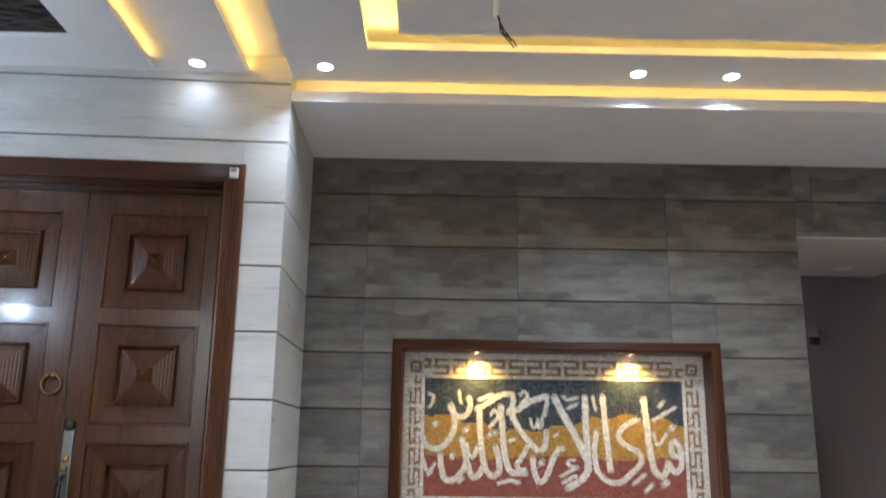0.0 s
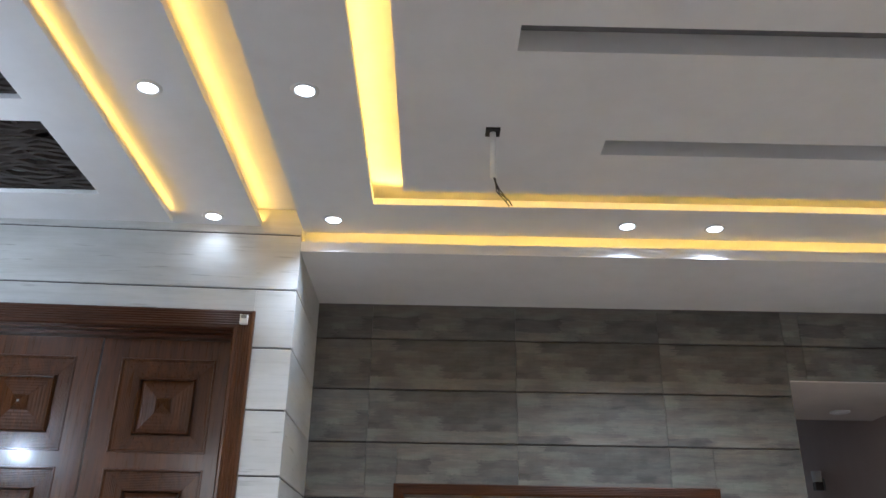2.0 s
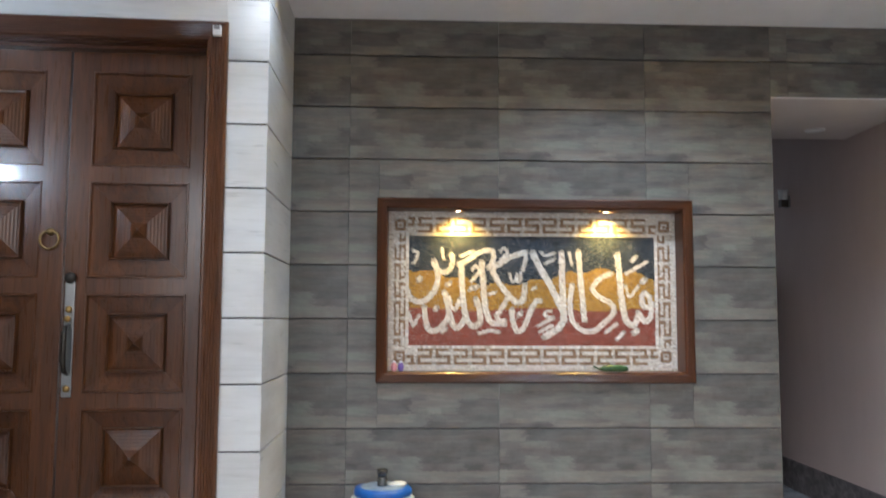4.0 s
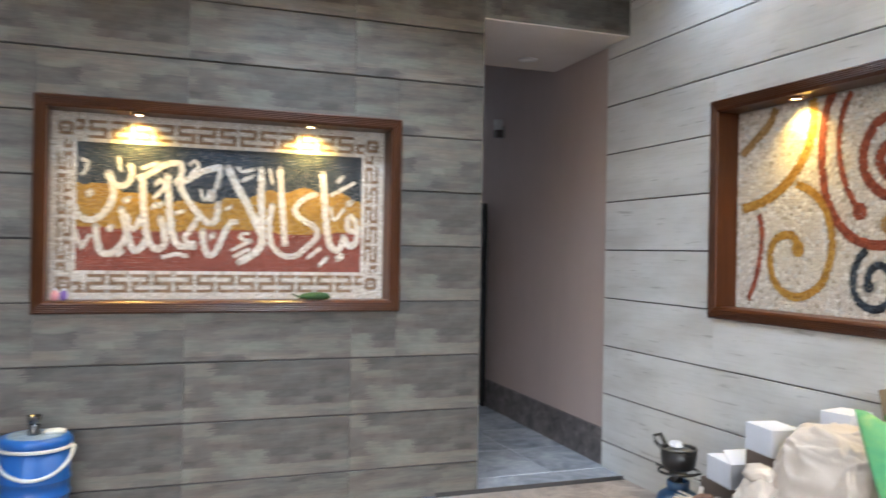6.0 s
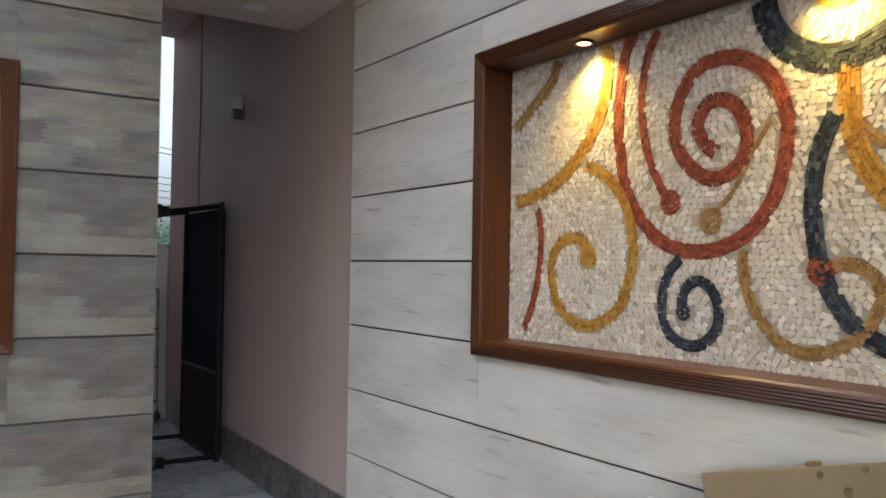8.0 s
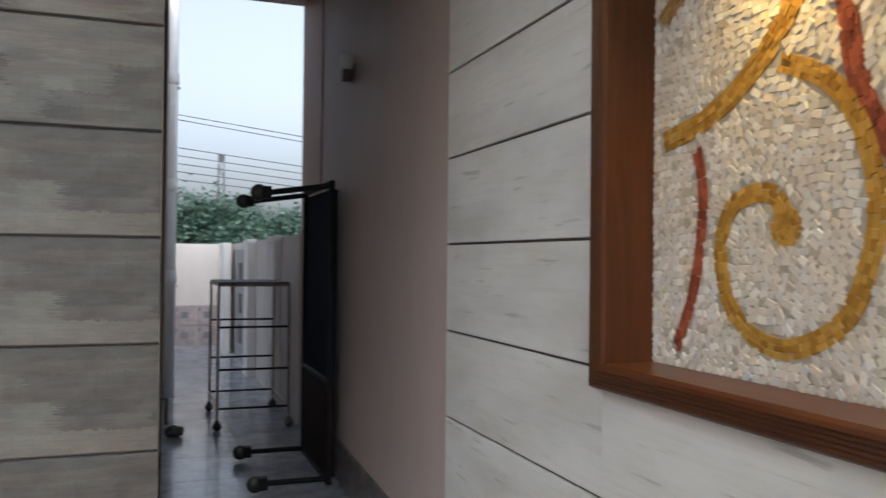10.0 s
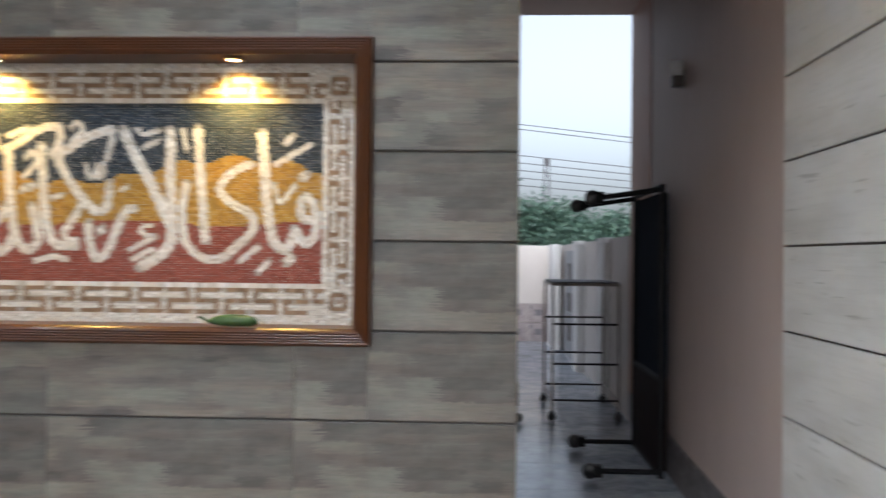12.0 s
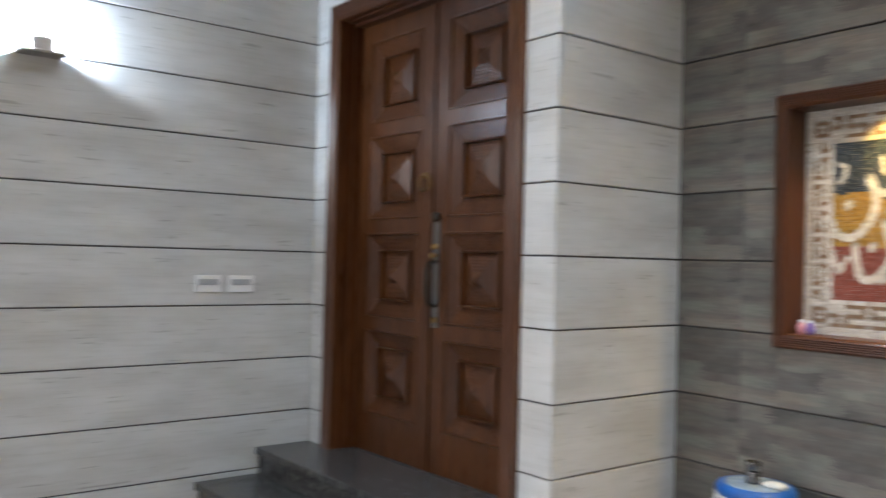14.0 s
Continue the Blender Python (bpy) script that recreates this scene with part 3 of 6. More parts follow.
class Chips:
    def __init__(self, seed):
        self.v, self.f, self.m, self.r = [], [], [], random.Random(seed)
        self.cells, self.radii = {}, []

    def chip(self, u, v, w, h, turn, mat):
        r = self.r
        c, s = math.cos(turn), math.sin(turn)
        top, tu, tv = r.uniform(0.0018, 0.0042), r.uniform(-0.07, 0.07), r.uniform(-0.07, 0.07)
        k = len(self.v)
        for z, q in ((0.0, 1.02), (1.0, 0.93)):
            for x, y in ((-1, -1), (1, -1), (1, 1), (-1, 1)):
                a = x * w * 0.5 * q * r.uniform(0.84, 1.10)
                b = y * h * 0.5 * q * r.uniform(0.82, 1.10)
                self.v.append((u + a * c - b * s, v + a * s + b * c, z * (top + a * tu + b * tv)))
        self.f += [(k + 4, k + 5, k + 6, k + 7)] + [(k + i, k + (i + 1) % 4, k + 4 + (i + 1) % 4, k + 4 + i) for i in range(4)]
        self.m += [mat] * 5

    def mark(self, p, r):
        self.cells.setdefault((int(p[0] / 0.06), int(p[1] / 0.06)), []).append((p[0], p[1], r))

    def taken(self, u, v, slack=0.0):
        i, j = int(u / 0.06), int(v / 0.06)
        for a in (i - 1, i, i + 1):
            for b in (j - 1, j, j + 1):
                for x, y, r in self.cells.get((a, b), ()):
                    if (x - u) ** 2 + (y - v) ** 2 < (r + slack) ** 2:
                        return True
        return False

    def stroke(self, mat, width, pts, long=0.018, lane=0.012):
        line = smooth_line(pts)
        if len(line) < 2:
            return
        lanes = max(1, round(width / lane))
        lw = width / lanes
        for k in range(lanes):
            off = (k + 0.5) * lw - width / 2
            run, ln = 0.0, long * self.r.uniform(0.75, 1.2)
            nxt = self.r.uniform(0.2, 0.6) * ln
            for a, b in zip(line, line[1:]):
                d = b - a
                n = Vector((-d.y, d.x)).normalized() if d.length > 1e-7 else Vector((0, 1))
                run += d.length
                if run >= nxt:
                    p = b + n * off
                    self.chip(p.x, p.y, ln * 1.04, lw * 1.02, math.atan2(d.y, d.x), mat)
                    after = long * self.r.uniform(0.75, 1.2)
                    nxt += (ln + after) / 2
                    ln = after
        for p in line:
            self.mark(p, width / 2)

    def disc(self, mat, cu, cv, rad, lane=0.013):
        k = 0
        while (k + 0.5) * lane < rad:
            q = (k + 0.5) * lane
            n = max(3, round(2 * math.pi * q / 0.017))
            for i in range(n):
                a = 2 * math.pi * (i + 0.5 * (k % 2)) / n
                self.chip(cu + q * math.cos(a), cv + q * math.sin(a), 2 * math.pi * q / n * 0.95, lane * 0.95, a + math.pi / 2, mat)
            k += 1
        for i in range(24):
            a = 2 * math.pi * i / 24
            for f in (0.25, 0.6, 1.0):
                self.mark((cu + (rad - 0.008) * f * math.cos(a), cv + (rad - 0.008) * f * math.sin(a)), 0.012 if rad < 0.06 else 0.03)

    def fill(self, u0, u1, v0, v1, w, h, pick, wild=0.2):
        v = v0 + h / 2
        while v < v1 - h * 0.3:
            u = u0
            while u < u1 - 0.004:
                cw = min(w * self.r.uniform(0.65, 1.3), u1 - u)
                c = u + cw / 2
                if not self.taken(c, v, h * 0.38):
                    bend = wild * math.sin(c * 7.1 + v * 5.3) + self.r.gauss(0, wild * 0.5)
                    self.chip(c, v + self.r.uniform(-0.001, 0.001), cw * 0.98, h * 0.98, bend, pick(c, v))
                u += cw
            v += h

    def mesh(self, name, at):
        me = bpy.data.meshes.new(name)
        me.from_pydata([at(*p) for p in self.v], [], self.f)
        for m in CHIPS:
            me.materials.append(m)
        me.polygons.foreach_set("material_index", self.m)
        me.update()
        return me


def swept_frame(thing, rect, profile, at, mats, names=("top_rail", "bottom_rail", "side_rail", "side_rail"), skip=()):
    """Four mitred mouldings round a rectangle; the profile is (inset, proud)."""
    u0, u1, z0, z1 = rect
    ends = [[(u0, z1, 1, -1), (u1, z1, -1, -1)], [(u1, z0, -1, 1), (u0, z0, 1, 1)], [(u0, z0, 1, 1), (u0, z1, 1, -1)], [(u1, z1, -1, -1), (u1, z0, -1, 1)]]
    for i, (name, (a, b)) in enumerate(zip(names, ends)):
        if i in skip:
            continue
        bm = bmesh.new()
        rows = [[bm.verts.new(at(e[0] + e[2] * d, e[1] + e[3] * d, p)) for d, p in profile] for e in (a, b)]
        for j in range(len(profile) - 1):
            bm.faces.new((rows[0][j], rows[1][j], rows[1][j + 1], rows[0][j + 1]))
        bm.faces.new(rows[0])
        bm.faces.new(rows[1][::-1])
        bm.faces.new([rows[0][0], rows[0][-1], rows[1][-1], rows[1][0]])
        bmesh.ops.recalc_face_normals(bm, faces=bm.faces)
        part(name, bm, mats[i], thing)


REEDS = [(0.0, -0.012), (0.0, 0.026), (0.005, 0.032)] + [(0.009 + 0.0045 * i, 0.034 - 0.003 * (i % 2)) for i in range(9)] + [(0.053, 0.030), (0.060, 0.022), (0.062, -0.108), (0.04, -0.108)]


def niche_lamp(x, y, z, aim, watts, wide, label="small round recessed brass spotlight, lit warm"):
    t = base("spotlight", x, y, z, label, "spotlight", "niche spotlights")
    part("bezel", lathe([(0.0, 0.004), (0.026, 0.004), (0.034, -0.002), (0.034, -0.005), (0.026, -0.006), (0.022, 0.0)], 24), M_BRASS, t, "", True)
    part("bulb", lathe([(0.0, -0.003), (0.021, -0.002), (0.021, 0.002), (0.0, 0.002)], 20), M_SPOT, t, "glowing warm bulb face")
    spot_lamp("niche_beam", (x, y, z - 0.008), aim, watts, SPOT, wide, 1.0, 0.022)


SPOT = (1.0, 0.62, 0.125)
M_SPOT = glow("warm_bulb", (1.0, 0.80, 0.45), 14.0)

# north mosaic: lettering on three bands of colour, with a meander border
U0, V0 = -0.022, 1.118
NW, NH = 1.720, 0.944
FIELD = (0.112, 1.600, 0.140, 0.806)


def diamond(w, u, v):
    return (w * 1.15, (u - w * 0.30, v - w * 0.28), (u + w * 0.30, v + w * 0.28))


LETTERS = [
    (0.017, (0.148, 0.705), (0.171, 0.696), (0.168, 0.663), (0.149, 0.633)),
    (0.030, (0.105, 0.646), (0.103, 0.531), (0.118, 0.45), (0.161, 0.408), (0.217, 0.412), (0.272, 0.468), (0.292, 0.533), (0.285, 0.598), (0.265, 0.641)),
    diamond(0.024, 0.183, 0.538),
    (0.028, (0.271, 0.647), (0.292, 0.598), (0.318, 0.579), (0.358, 0.592), (0.381, 0.638), (0.374, 0.688)),
    (0.015, (0.318, 0.724), (0.328, 0.658)),
    (0.019, (0.431, 0.675), (0.498, 0.706)),
    (0.028, (0.414, 0.626), (0.464, 0.649), (0.531, 0.693), (0.598, 0.713), (0.624, 0.694), (0.621, 0.651), (0.597, 0.608)),
    (0.031, (0.431, 0.626), (0.437, 0.502), (0.45, 0.372), (0.47, 0.292), (0.512, 0.261), (0.545, 0.293), (0.539, 0.357), (0.523, 0.421)),
    (0.031, (0.554, 0.643), (0.563, 0.503), (0.575, 0.373), (0.601, 0.294), (0.643, 0.278), (0.686, 0.291)),
    (0.030, (0.815, 0.702), (0.731, 0.675), (0.664, 0.635), (0.62, 0.601), (0.636, 0.552), (0.679, 0.488), (0.727, 0.433), (0.766, 0.401), (0.8, 0.424), (0.811, 0.505)),
    (0.020, (0.815, 0.702), (0.814, 0.653), (0.8, 0.597)),
    (0.027, (0.711, 0.439), (0.677, 0.374), (0.644, 0.326), (0.66, 0.294), (0.686, 0.272)),
    (0.014, (0.723, 0.576), (0.732, 0.53), (0.752, 0.531), (0.763, 0.57), (0.765, 0.527), (0.785, 0.537), (0.786, 0.583)),
    (0.016, (0.665, 0.707), (0.685, 0.727), (0.705, 0.701), (0.684, 0.674), (0.664, 0.648)),
    (0.016, (0.497, 0.594), (0.517, 0.62), (0.537, 0.594), (0.524, 0.561), (0.49, 0.528)),
    diamond(0.022, 0.358, 0.511),
    diamond(0.020, 0.49, 0.483),
    diamond(0.020, 0.523, 0.493),
    (0.017, (0.602, 0.451), (0.635, 0.464)),
    (0.023, (0.358, 0.436), (0.371, 0.378), (0.398, 0.365), (0.424, 0.42)),
    (0.031, (0.332, 0.462), (0.352, 0.388), (0.371, 0.307), (0.398, 0.25), (0.437, 0.276), (0.457, 0.324)),
    (0.030, (0.214, 0.37), (0.221, 0.306), (0.241, 0.243), (0.283, 0.237), (0.332, 0.275), (0.358, 0.323)),
    diamond(0.024, 0.283, 0.364),
    (0.020, (0.122, 0.344), (0.149, 0.267), (0.181, 0.322)),
    (0.017, (0.319, 0.227), (0.345, 0.25)),
    (0.019, (0.535, 0.22), (0.6, 0.236), (0.652, 0.227)),
    (0.030, (0.733, 0.359), (0.742, 0.279), (0.767, 0.231), (0.807, 0.263), (0.841, 0.344), (0.875, 0.408), (0.902, 0.415)),
    diamond(0.024, 0.779, 0.334),
    (0.036, (0.858, 0.696), (0.896, 0.62), (0.96, 0.507), (1.017, 0.394), (1.044, 0.314), (1.003, 0.249), (0.927, 0.201)),
    (0.034, (1.032, 0.698), (1.034, 0.54), (1.04, 0.394), (1.04, 0.297)),
    (0.014, (0.97, 0.351), (0.937, 0.351), (0.93, 0.328), (0.972, 0.313)),
    (0.017, (0.889, 0.264), (0.978, 0.313)),
    (0.017, (0.898, 0.229), (0.971, 0.268)),
    (0.017, (0.908, 0.703), (0.931, 0.683), (0.988, 0.697)),
    (0.017, (0.937, 0.637), (0.987, 0.661)),
    (0.014, (0.877, 0.493), (0.854, 0.483)),
    (0.031, (1.132, 0.705), (1.144, 0.541), (1.156, 0.411), (1.165, 0.299)),
    (0.014, (1.075, 0.705), (1.093, 0.622)),
    (0.028, (1.093, 0.508), (1.079, 0.394), (1.093, 0.298), (1.15, 0.241), (1.216, 0.235), (1.283, 0.284), (1.338, 0.342), (1.33, 0.396), (1.272, 0.428), (1.23, 0.46), (1.218, 0.493), (1.243, 0.532), (1.301, 0.569), (1.328, 0.575)),
    (0.034, (1.366, 0.691), (1.379, 0.543), (1.393, 0.397), (1.415, 0.301), (1.453, 0.269), (1.481, 0.301), (1.493, 0.343)),
    (0.030, (1.492, 0.334), (1.53, 0.292), (1.565, 0.334), (1.562, 0.415), (1.535, 0.46), (1.511, 0.44), (1.518, 0.389), (1.55, 0.376)),
    diamond(0.026, 1.522, 0.535),
    diamond(0.028, 1.471, 0.231),
    (0.020, (1.291, 0.226), (1.355, 0.278)),
    (0.020, (1.361, 0.189), (1.395, 0.227)),
    (0.018, (1.417, 0.576), (1.548, 0.65)),
    (0.020, (1.454, 0.652), (1.482, 0.682)),
    (0.017, (1.414, 0.501), (1.438, 0.44), (1.49, 0.502)),
]


def band(u, v):
    top = 0.555 + 0.045 * math.sin(u * 5.2 + 1.2) + 0.012 * math.sin(u * 31)
    low = 0.362 + 0.008 * math.sin(u * 9)
    return NAVY if v > top else GOLD if v > low else RED


cn = Chips(5)
for w, *pts in LETTERS:
    cn.stroke(PALE, w, pts, 0.016, 0.011)
fu0, fu1, fv0, fv1 = FIELD
for a, b in (((fu0, fv0), (fu1, fv0)), ((fu1, fv0), (fu1, fv1)), ((fu1, fv1), (fu0, fv1)), ((fu0, fv1), (fu0, fv0))):
    cn.stroke(PALE, 0.018, [a, b], 0.016)
O = 0.028


def meander(p0, along, out, length, gap):
    """A Greek key: three rows of brown dashes left between white T-shaped keys."""
    p0, along, out = Vector(p0), Vector(along), Vector(out)
    n = 2 * round(length / 0.213)
    step, bar = length / n, gap * 0.225
    wide = (gap - 2 * bar - 0.018) / 3
    rows = [0.009 + wide / 2 + k * (wide + bar) for k in range(3)]

    def dash(a, b, d):
        if b - a > 0.02:
            cn.stroke(BROWN, wide, [p0 + along * a + out * d, p0 + along * b + out * d], 0.020, 0.022)

    stem = 0.012
    for i in range(n):
        c = (i + 0.5) * step
        dash(c - step * 0.5 + 0.002, c - stem, rows[1])
        dash(c + stem, c + step * 0.5 - 0.002, rows[1])
        own, other = (rows[0], rows[2]) if i % 2 else (rows[2], rows[0])
        dash(max(0.0, c - step) + stem, c - stem, own)
        dash(c + stem, min(length, c + step) - stem, own)
        for s in (-1, 1):
            m = (own + rows[1]) / 2
            q = p0 + along * (c + s * (stem + 0.007)) + out * m
            cn.stroke(BROWN, 0.016, [q - out * bar * 0.62, q + out * bar * 0.62], 0.013, 0.016)


gap_u, gap_v = fu0 - O, fv0 - O
meander((fu0, fv0), (1, 0), (0, -1), fu1 - fu0, gap_v)
meander((fu0, fv1), (1, 0), (0, 1), fu1 - fu0, NH - O - fv1)
meander((fu0, fv0), (0, 1), (-1, 0), fv1 - fv0, gap_u)
meander((fu1, fv0), (0, 1), (1, 0), fv1 - fv0, NW - O - fu1)
for cu, cv in ((O + gap_u / 2, O + gap_v / 2), (NW - O - gap_u / 2, O + gap_v / 2), (O + gap_u / 2, NH - O - gap_v / 2), (NW - O - gap_u / 2, NH - O - gap_v / 2)):
    s = gap_u * 0.30
    for a, b in (((-s, -s), (s, -s)), ((s, -s), (s, s)), ((s, s), (-s, s)), ((-s, s), (-s, -s))):
        cn.stroke(BROWN, 0.014, [(cu + a[0], cv + a[1]), (cu + b[0], cv + b[1])], 0.013, 0.014)
    cn.stroke(BROWN, 0.012, [(cu - 0.006, cv), (cu + 0.006, cv)], 0.012, 0.012)
cn.fill(fu0, fu1, fv0, fv1, 0.011, 0.0085, band, 0.25)
for u0, u1, v0, v1 in ((0.002, NW - 0.002, 0.002, fv0), (0.002, NW - 0.002, fv1, NH - 0.002), (0.002, fu0, fv0, fv1), (fu1, NW - 0.002, fv0, fv1)):
    cn.fill(u0, u1, v0, v1, 0.014, 0.0085, lambda u, v: PALE, 0.03)

art = base("mosaic_panel", (ART_N[0] + ART_N[1]) / 2, NORTH, ART_N[2], "framed stone mosaic with white lettering on blue, gold and red", "mosaic")


def local_north(u, z, p):
    return Vector((u, NORTH - p, z)) - art.location


swept_frame(art, ART_N, REEDS, local_north, (M_WOODX, M_WOODX, M_WOODZ, M_WOODZ))
bm = bmesh.new()
wall_box(bm, "-y", NORTH, ART_N[0] + 0.03, ART_N[1] - 0.03, ART_N[2] + 0.03, ART_N[3] - 0.03, -0.14, -0.108)
bmesh.ops.translate(bm, vec=-art.location, verts=bm.verts)
part("backing", bm, M_BED, art)
chips = new("mosaic_surface", cn.mesh("mosaic_surface", lambda u, v, d: local_north(U0 + u, V0 + v, -0.108 + d)))
chips.parent = art
tagged(chips, "small cut stone chips in white, blue, gold and red", "", "", "stuff")
for x in (0.39, 1.262):
    niche_lamp(x, 5.034, 2.056, (x, 5.062, 1.80), 23, 132)

# east mosaic: scrolls on white stone
Y0, V1 = 4.128, 1.128
EW, EH = 2.468, 1.020
SCROLLS = [
    (OCHRE, 0.045, (0.27, 1.002), (0.218, 0.924), (0.126, 0.86), (0.039, 0.798)),
    (GOLD, 0.050, (0.503, 1.012), (0.513, 0.941), (0.496, 0.828), (0.452, 0.74), (0.378, 0.652), (0.277, 0.582), (0.169, 0.538), (0.048, 0.515)),
    (GOLD, 0.040, (0.412, 0.619), (0.509, 0.573), (0.571, 0.513), (0.611, 0.433), (0.63, 0.344), (0.619, 0.255), (0.576, 0.153), (0.5, 0.097), (0.41, 0.075), (0.319, 0.104), (0.259, 0.174), (0.243, 0.271), (0.27, 0.344), (0.332, 0.373), (0.393, 0.367), (0.426, 0.325), (0.427, 0.285)),
    (RUST, 0.030, (0.163, 0.481), (0.183, 0.393), (0.177, 0.294), (0.15, 0.169), (0.092, 0.041)),
    (RUST, 0.045, (0.624, 1.025), (0.587, 0.952), (0.567, 0.842), (0.562, 0.729), (0.576, 0.614), (0.61, 0.5), (0.676, 0.41), (0.761, 0.348), (0.867, 0.323), (0.968, 0.334), (1.063, 0.383), (1.13, 0.469), (1.162, 0.573), (1.168, 0.669), (1.139, 0.759), (1.082, 0.825), (1.0, 0.867), (0.913, 0.87), (0.849, 0.837), (0.797, 0.748), (0.798, 0.652), (0.839, 0.585), (0.916, 0.533), (0.986, 0.541), (1.038, 0.592), (1.042, 0.661), (1.013, 0.724), (0.952, 0.756), (0.902, 0.741), (0.877, 0.687), (0.903, 0.637), (0.936, 0.61)),
    (RUST, 0.030, (0.725, 1.007), (0.684, 0.937), (0.662, 0.83), (0.666, 0.718), (0.696, 0.606), (0.745, 0.516), (0.781, 0.472)),
    (OCHRE, 0.014, (1.124, 0.683), (1.061, 0.59), (1.003, 0.494), (0.942, 0.436)),
    (NAVY, 0.035, (0.815, 0.302), (0.767, 0.248), (0.749, 0.161), (0.769, 0.088), (0.831, 0.05), (0.896, 0.055), (0.946, 0.1), (0.955, 0.161), (0.932, 0.211), (0.894, 0.236), (0.855, 0.229), (0.83, 0.197), (0.825, 0.154)),
    (OCHRE, 0.035, (1.033, 0.324), (1.041, 0.245), (1.076, 0.158), (1.144, 0.085), (1.23, 0.06), (1.311, 0.08), (1.379, 0.13), (1.413, 0.194), (1.407, 0.246), (1.369, 0.281), (1.32, 0.289), (1.28, 0.275)),
    (NAVY, 0.050, (1.302, 0.665), (1.268, 0.603), (1.244, 0.512), (1.242, 0.4), (1.26, 0.288), (1.301, 0.197), (1.36, 0.128), (1.435, 0.09), (1.524, 0.052)),
    (GOLD, 0.060, (1.333, 0.777), (1.334, 0.707), (1.342, 0.634), (1.367, 0.55), (1.424, 0.458), (1.506, 0.386), (1.588, 0.352)),
    (NAVY, 0.075, (1.092, 1.007), (1.116, 0.928), (1.171, 0.857), (1.267, 0.808), (1.357, 0.808), (1.45, 0.843), (1.522, 0.909), (1.573, 0.992)),
    (OCHRE, 0.030, (1.587, 0.737), (1.539, 0.769), (1.478, 0.76), (1.446, 0.694), (1.469, 0.63), (1.514, 0.618), (1.548, 0.648), (1.548, 0.682), (1.522, 0.716), (1.496, 0.714), (1.491, 0.685), (1.514, 0.673)),
    (OCHRE, 0.030, (1.357, 0.632), (1.415, 0.582), (1.488, 0.551), (1.557, 0.554), (1.599, 0.593)),
]
ce = Chips(11)
for mat, w, *pts in SCROLLS:
    ce.stroke(mat, w, pts, 0.021, 0.012)
    if mat == RUST and w > 0.04:
        ce.stroke(mat, w, [(2.97 - u, v) for u, v in pts], 0.024, 0.014)
for mat, u, v, r in ((GOLD, 0.426, 0.306, 0.036), (RUST, 0.778, 0.472, 0.036), (OCHRE, 0.925, 0.411, 0.038), (NAVY, 0.830, 0.144, 0.030), (RUST, 1.262, 0.272, 0.045), (GOLD, 1.318, 1.015, 0.085)):
    ce.disc(mat, u, v, r)
ce.disc(RUST, 1.40, 1.01, 0.055)
ce.fill(0.002, EW - 0.002, 0.002, EH - 0.002, 0.024, 0.0165, lambda u, v: PALE, 0.75)
art_e = base("mosaic_panel", EAST, (ART_E[0] + ART_E[1]) / 2, ART_E[2], "framed white stone mosaic with gold, rust and navy scrolls", "mosaic")


def local_east(u, z, p):
    return Vector((EAST - p, u, z)) - art_e.location


swept_frame(art_e, ART_E, REEDS, local_east, (M_WOODY, M_WOODY, M_WOODZ, M_WOODZ))
bm = bmesh.new()
wall_box(bm, "-x", EAST, ART_E[0] + 0.03, ART_E[1] - 0.03, ART_E[2] + 0.03, ART_E[3] - 0.03, -0.14, -0.108)
bmesh.ops.translate(bm, vec=-art_e.location, verts=bm.verts)
part("backing", bm, M_BED, art_e)
chips = new("mosaic_surface", ce.mesh("mosaic_surface", lambda u, v, d: local_east(Y0 - u, V1 + min(v, EH + 0.01), -0.108 + d)))
chips.parent = art_e
tagged(chips, "cut stone chips, white with coloured scrolls", "", "", "stuff")
for y in (3.66, 2.81, 1.96):
    niche_lamp(3.284, y, 2.143, (3.318, y, 1.88), 16, 124)


# ---- front door ----
door = base("door", -1.58, FRONT, DOOR[2], "double-leaf dark brown carved timber front door, closed", "door")


def local_door(u, z, p):
    return Vector((u, FRONT - p, z)) - door.location


CASING = [(0.0, -0.01), (0.0, 0.022), (0.006, 0.030)] + [(0.014 + 0.0062 * i, 0.033 - 0.0035 * (i % 2)) for i in range(12)] + [(0.092, 0.030), (0.100, 0.022), (0.100, -0.02), (0.106, -0.02), (0.106, -0.07), (0.122, -0.07), (0.122, -0.15), (0.05, -0.15)]
swept_frame(door, (DOOR[0], DOOR[1], DOOR[2] - 0.118, DOOR[3]), CASING, local_door, (M_WOODX, M_WOODX, M_WOOD, M_WOOD), ("head_casing", "sill", "side_casing", "side_casing"), (1,))
LEAF_Y = 0.125


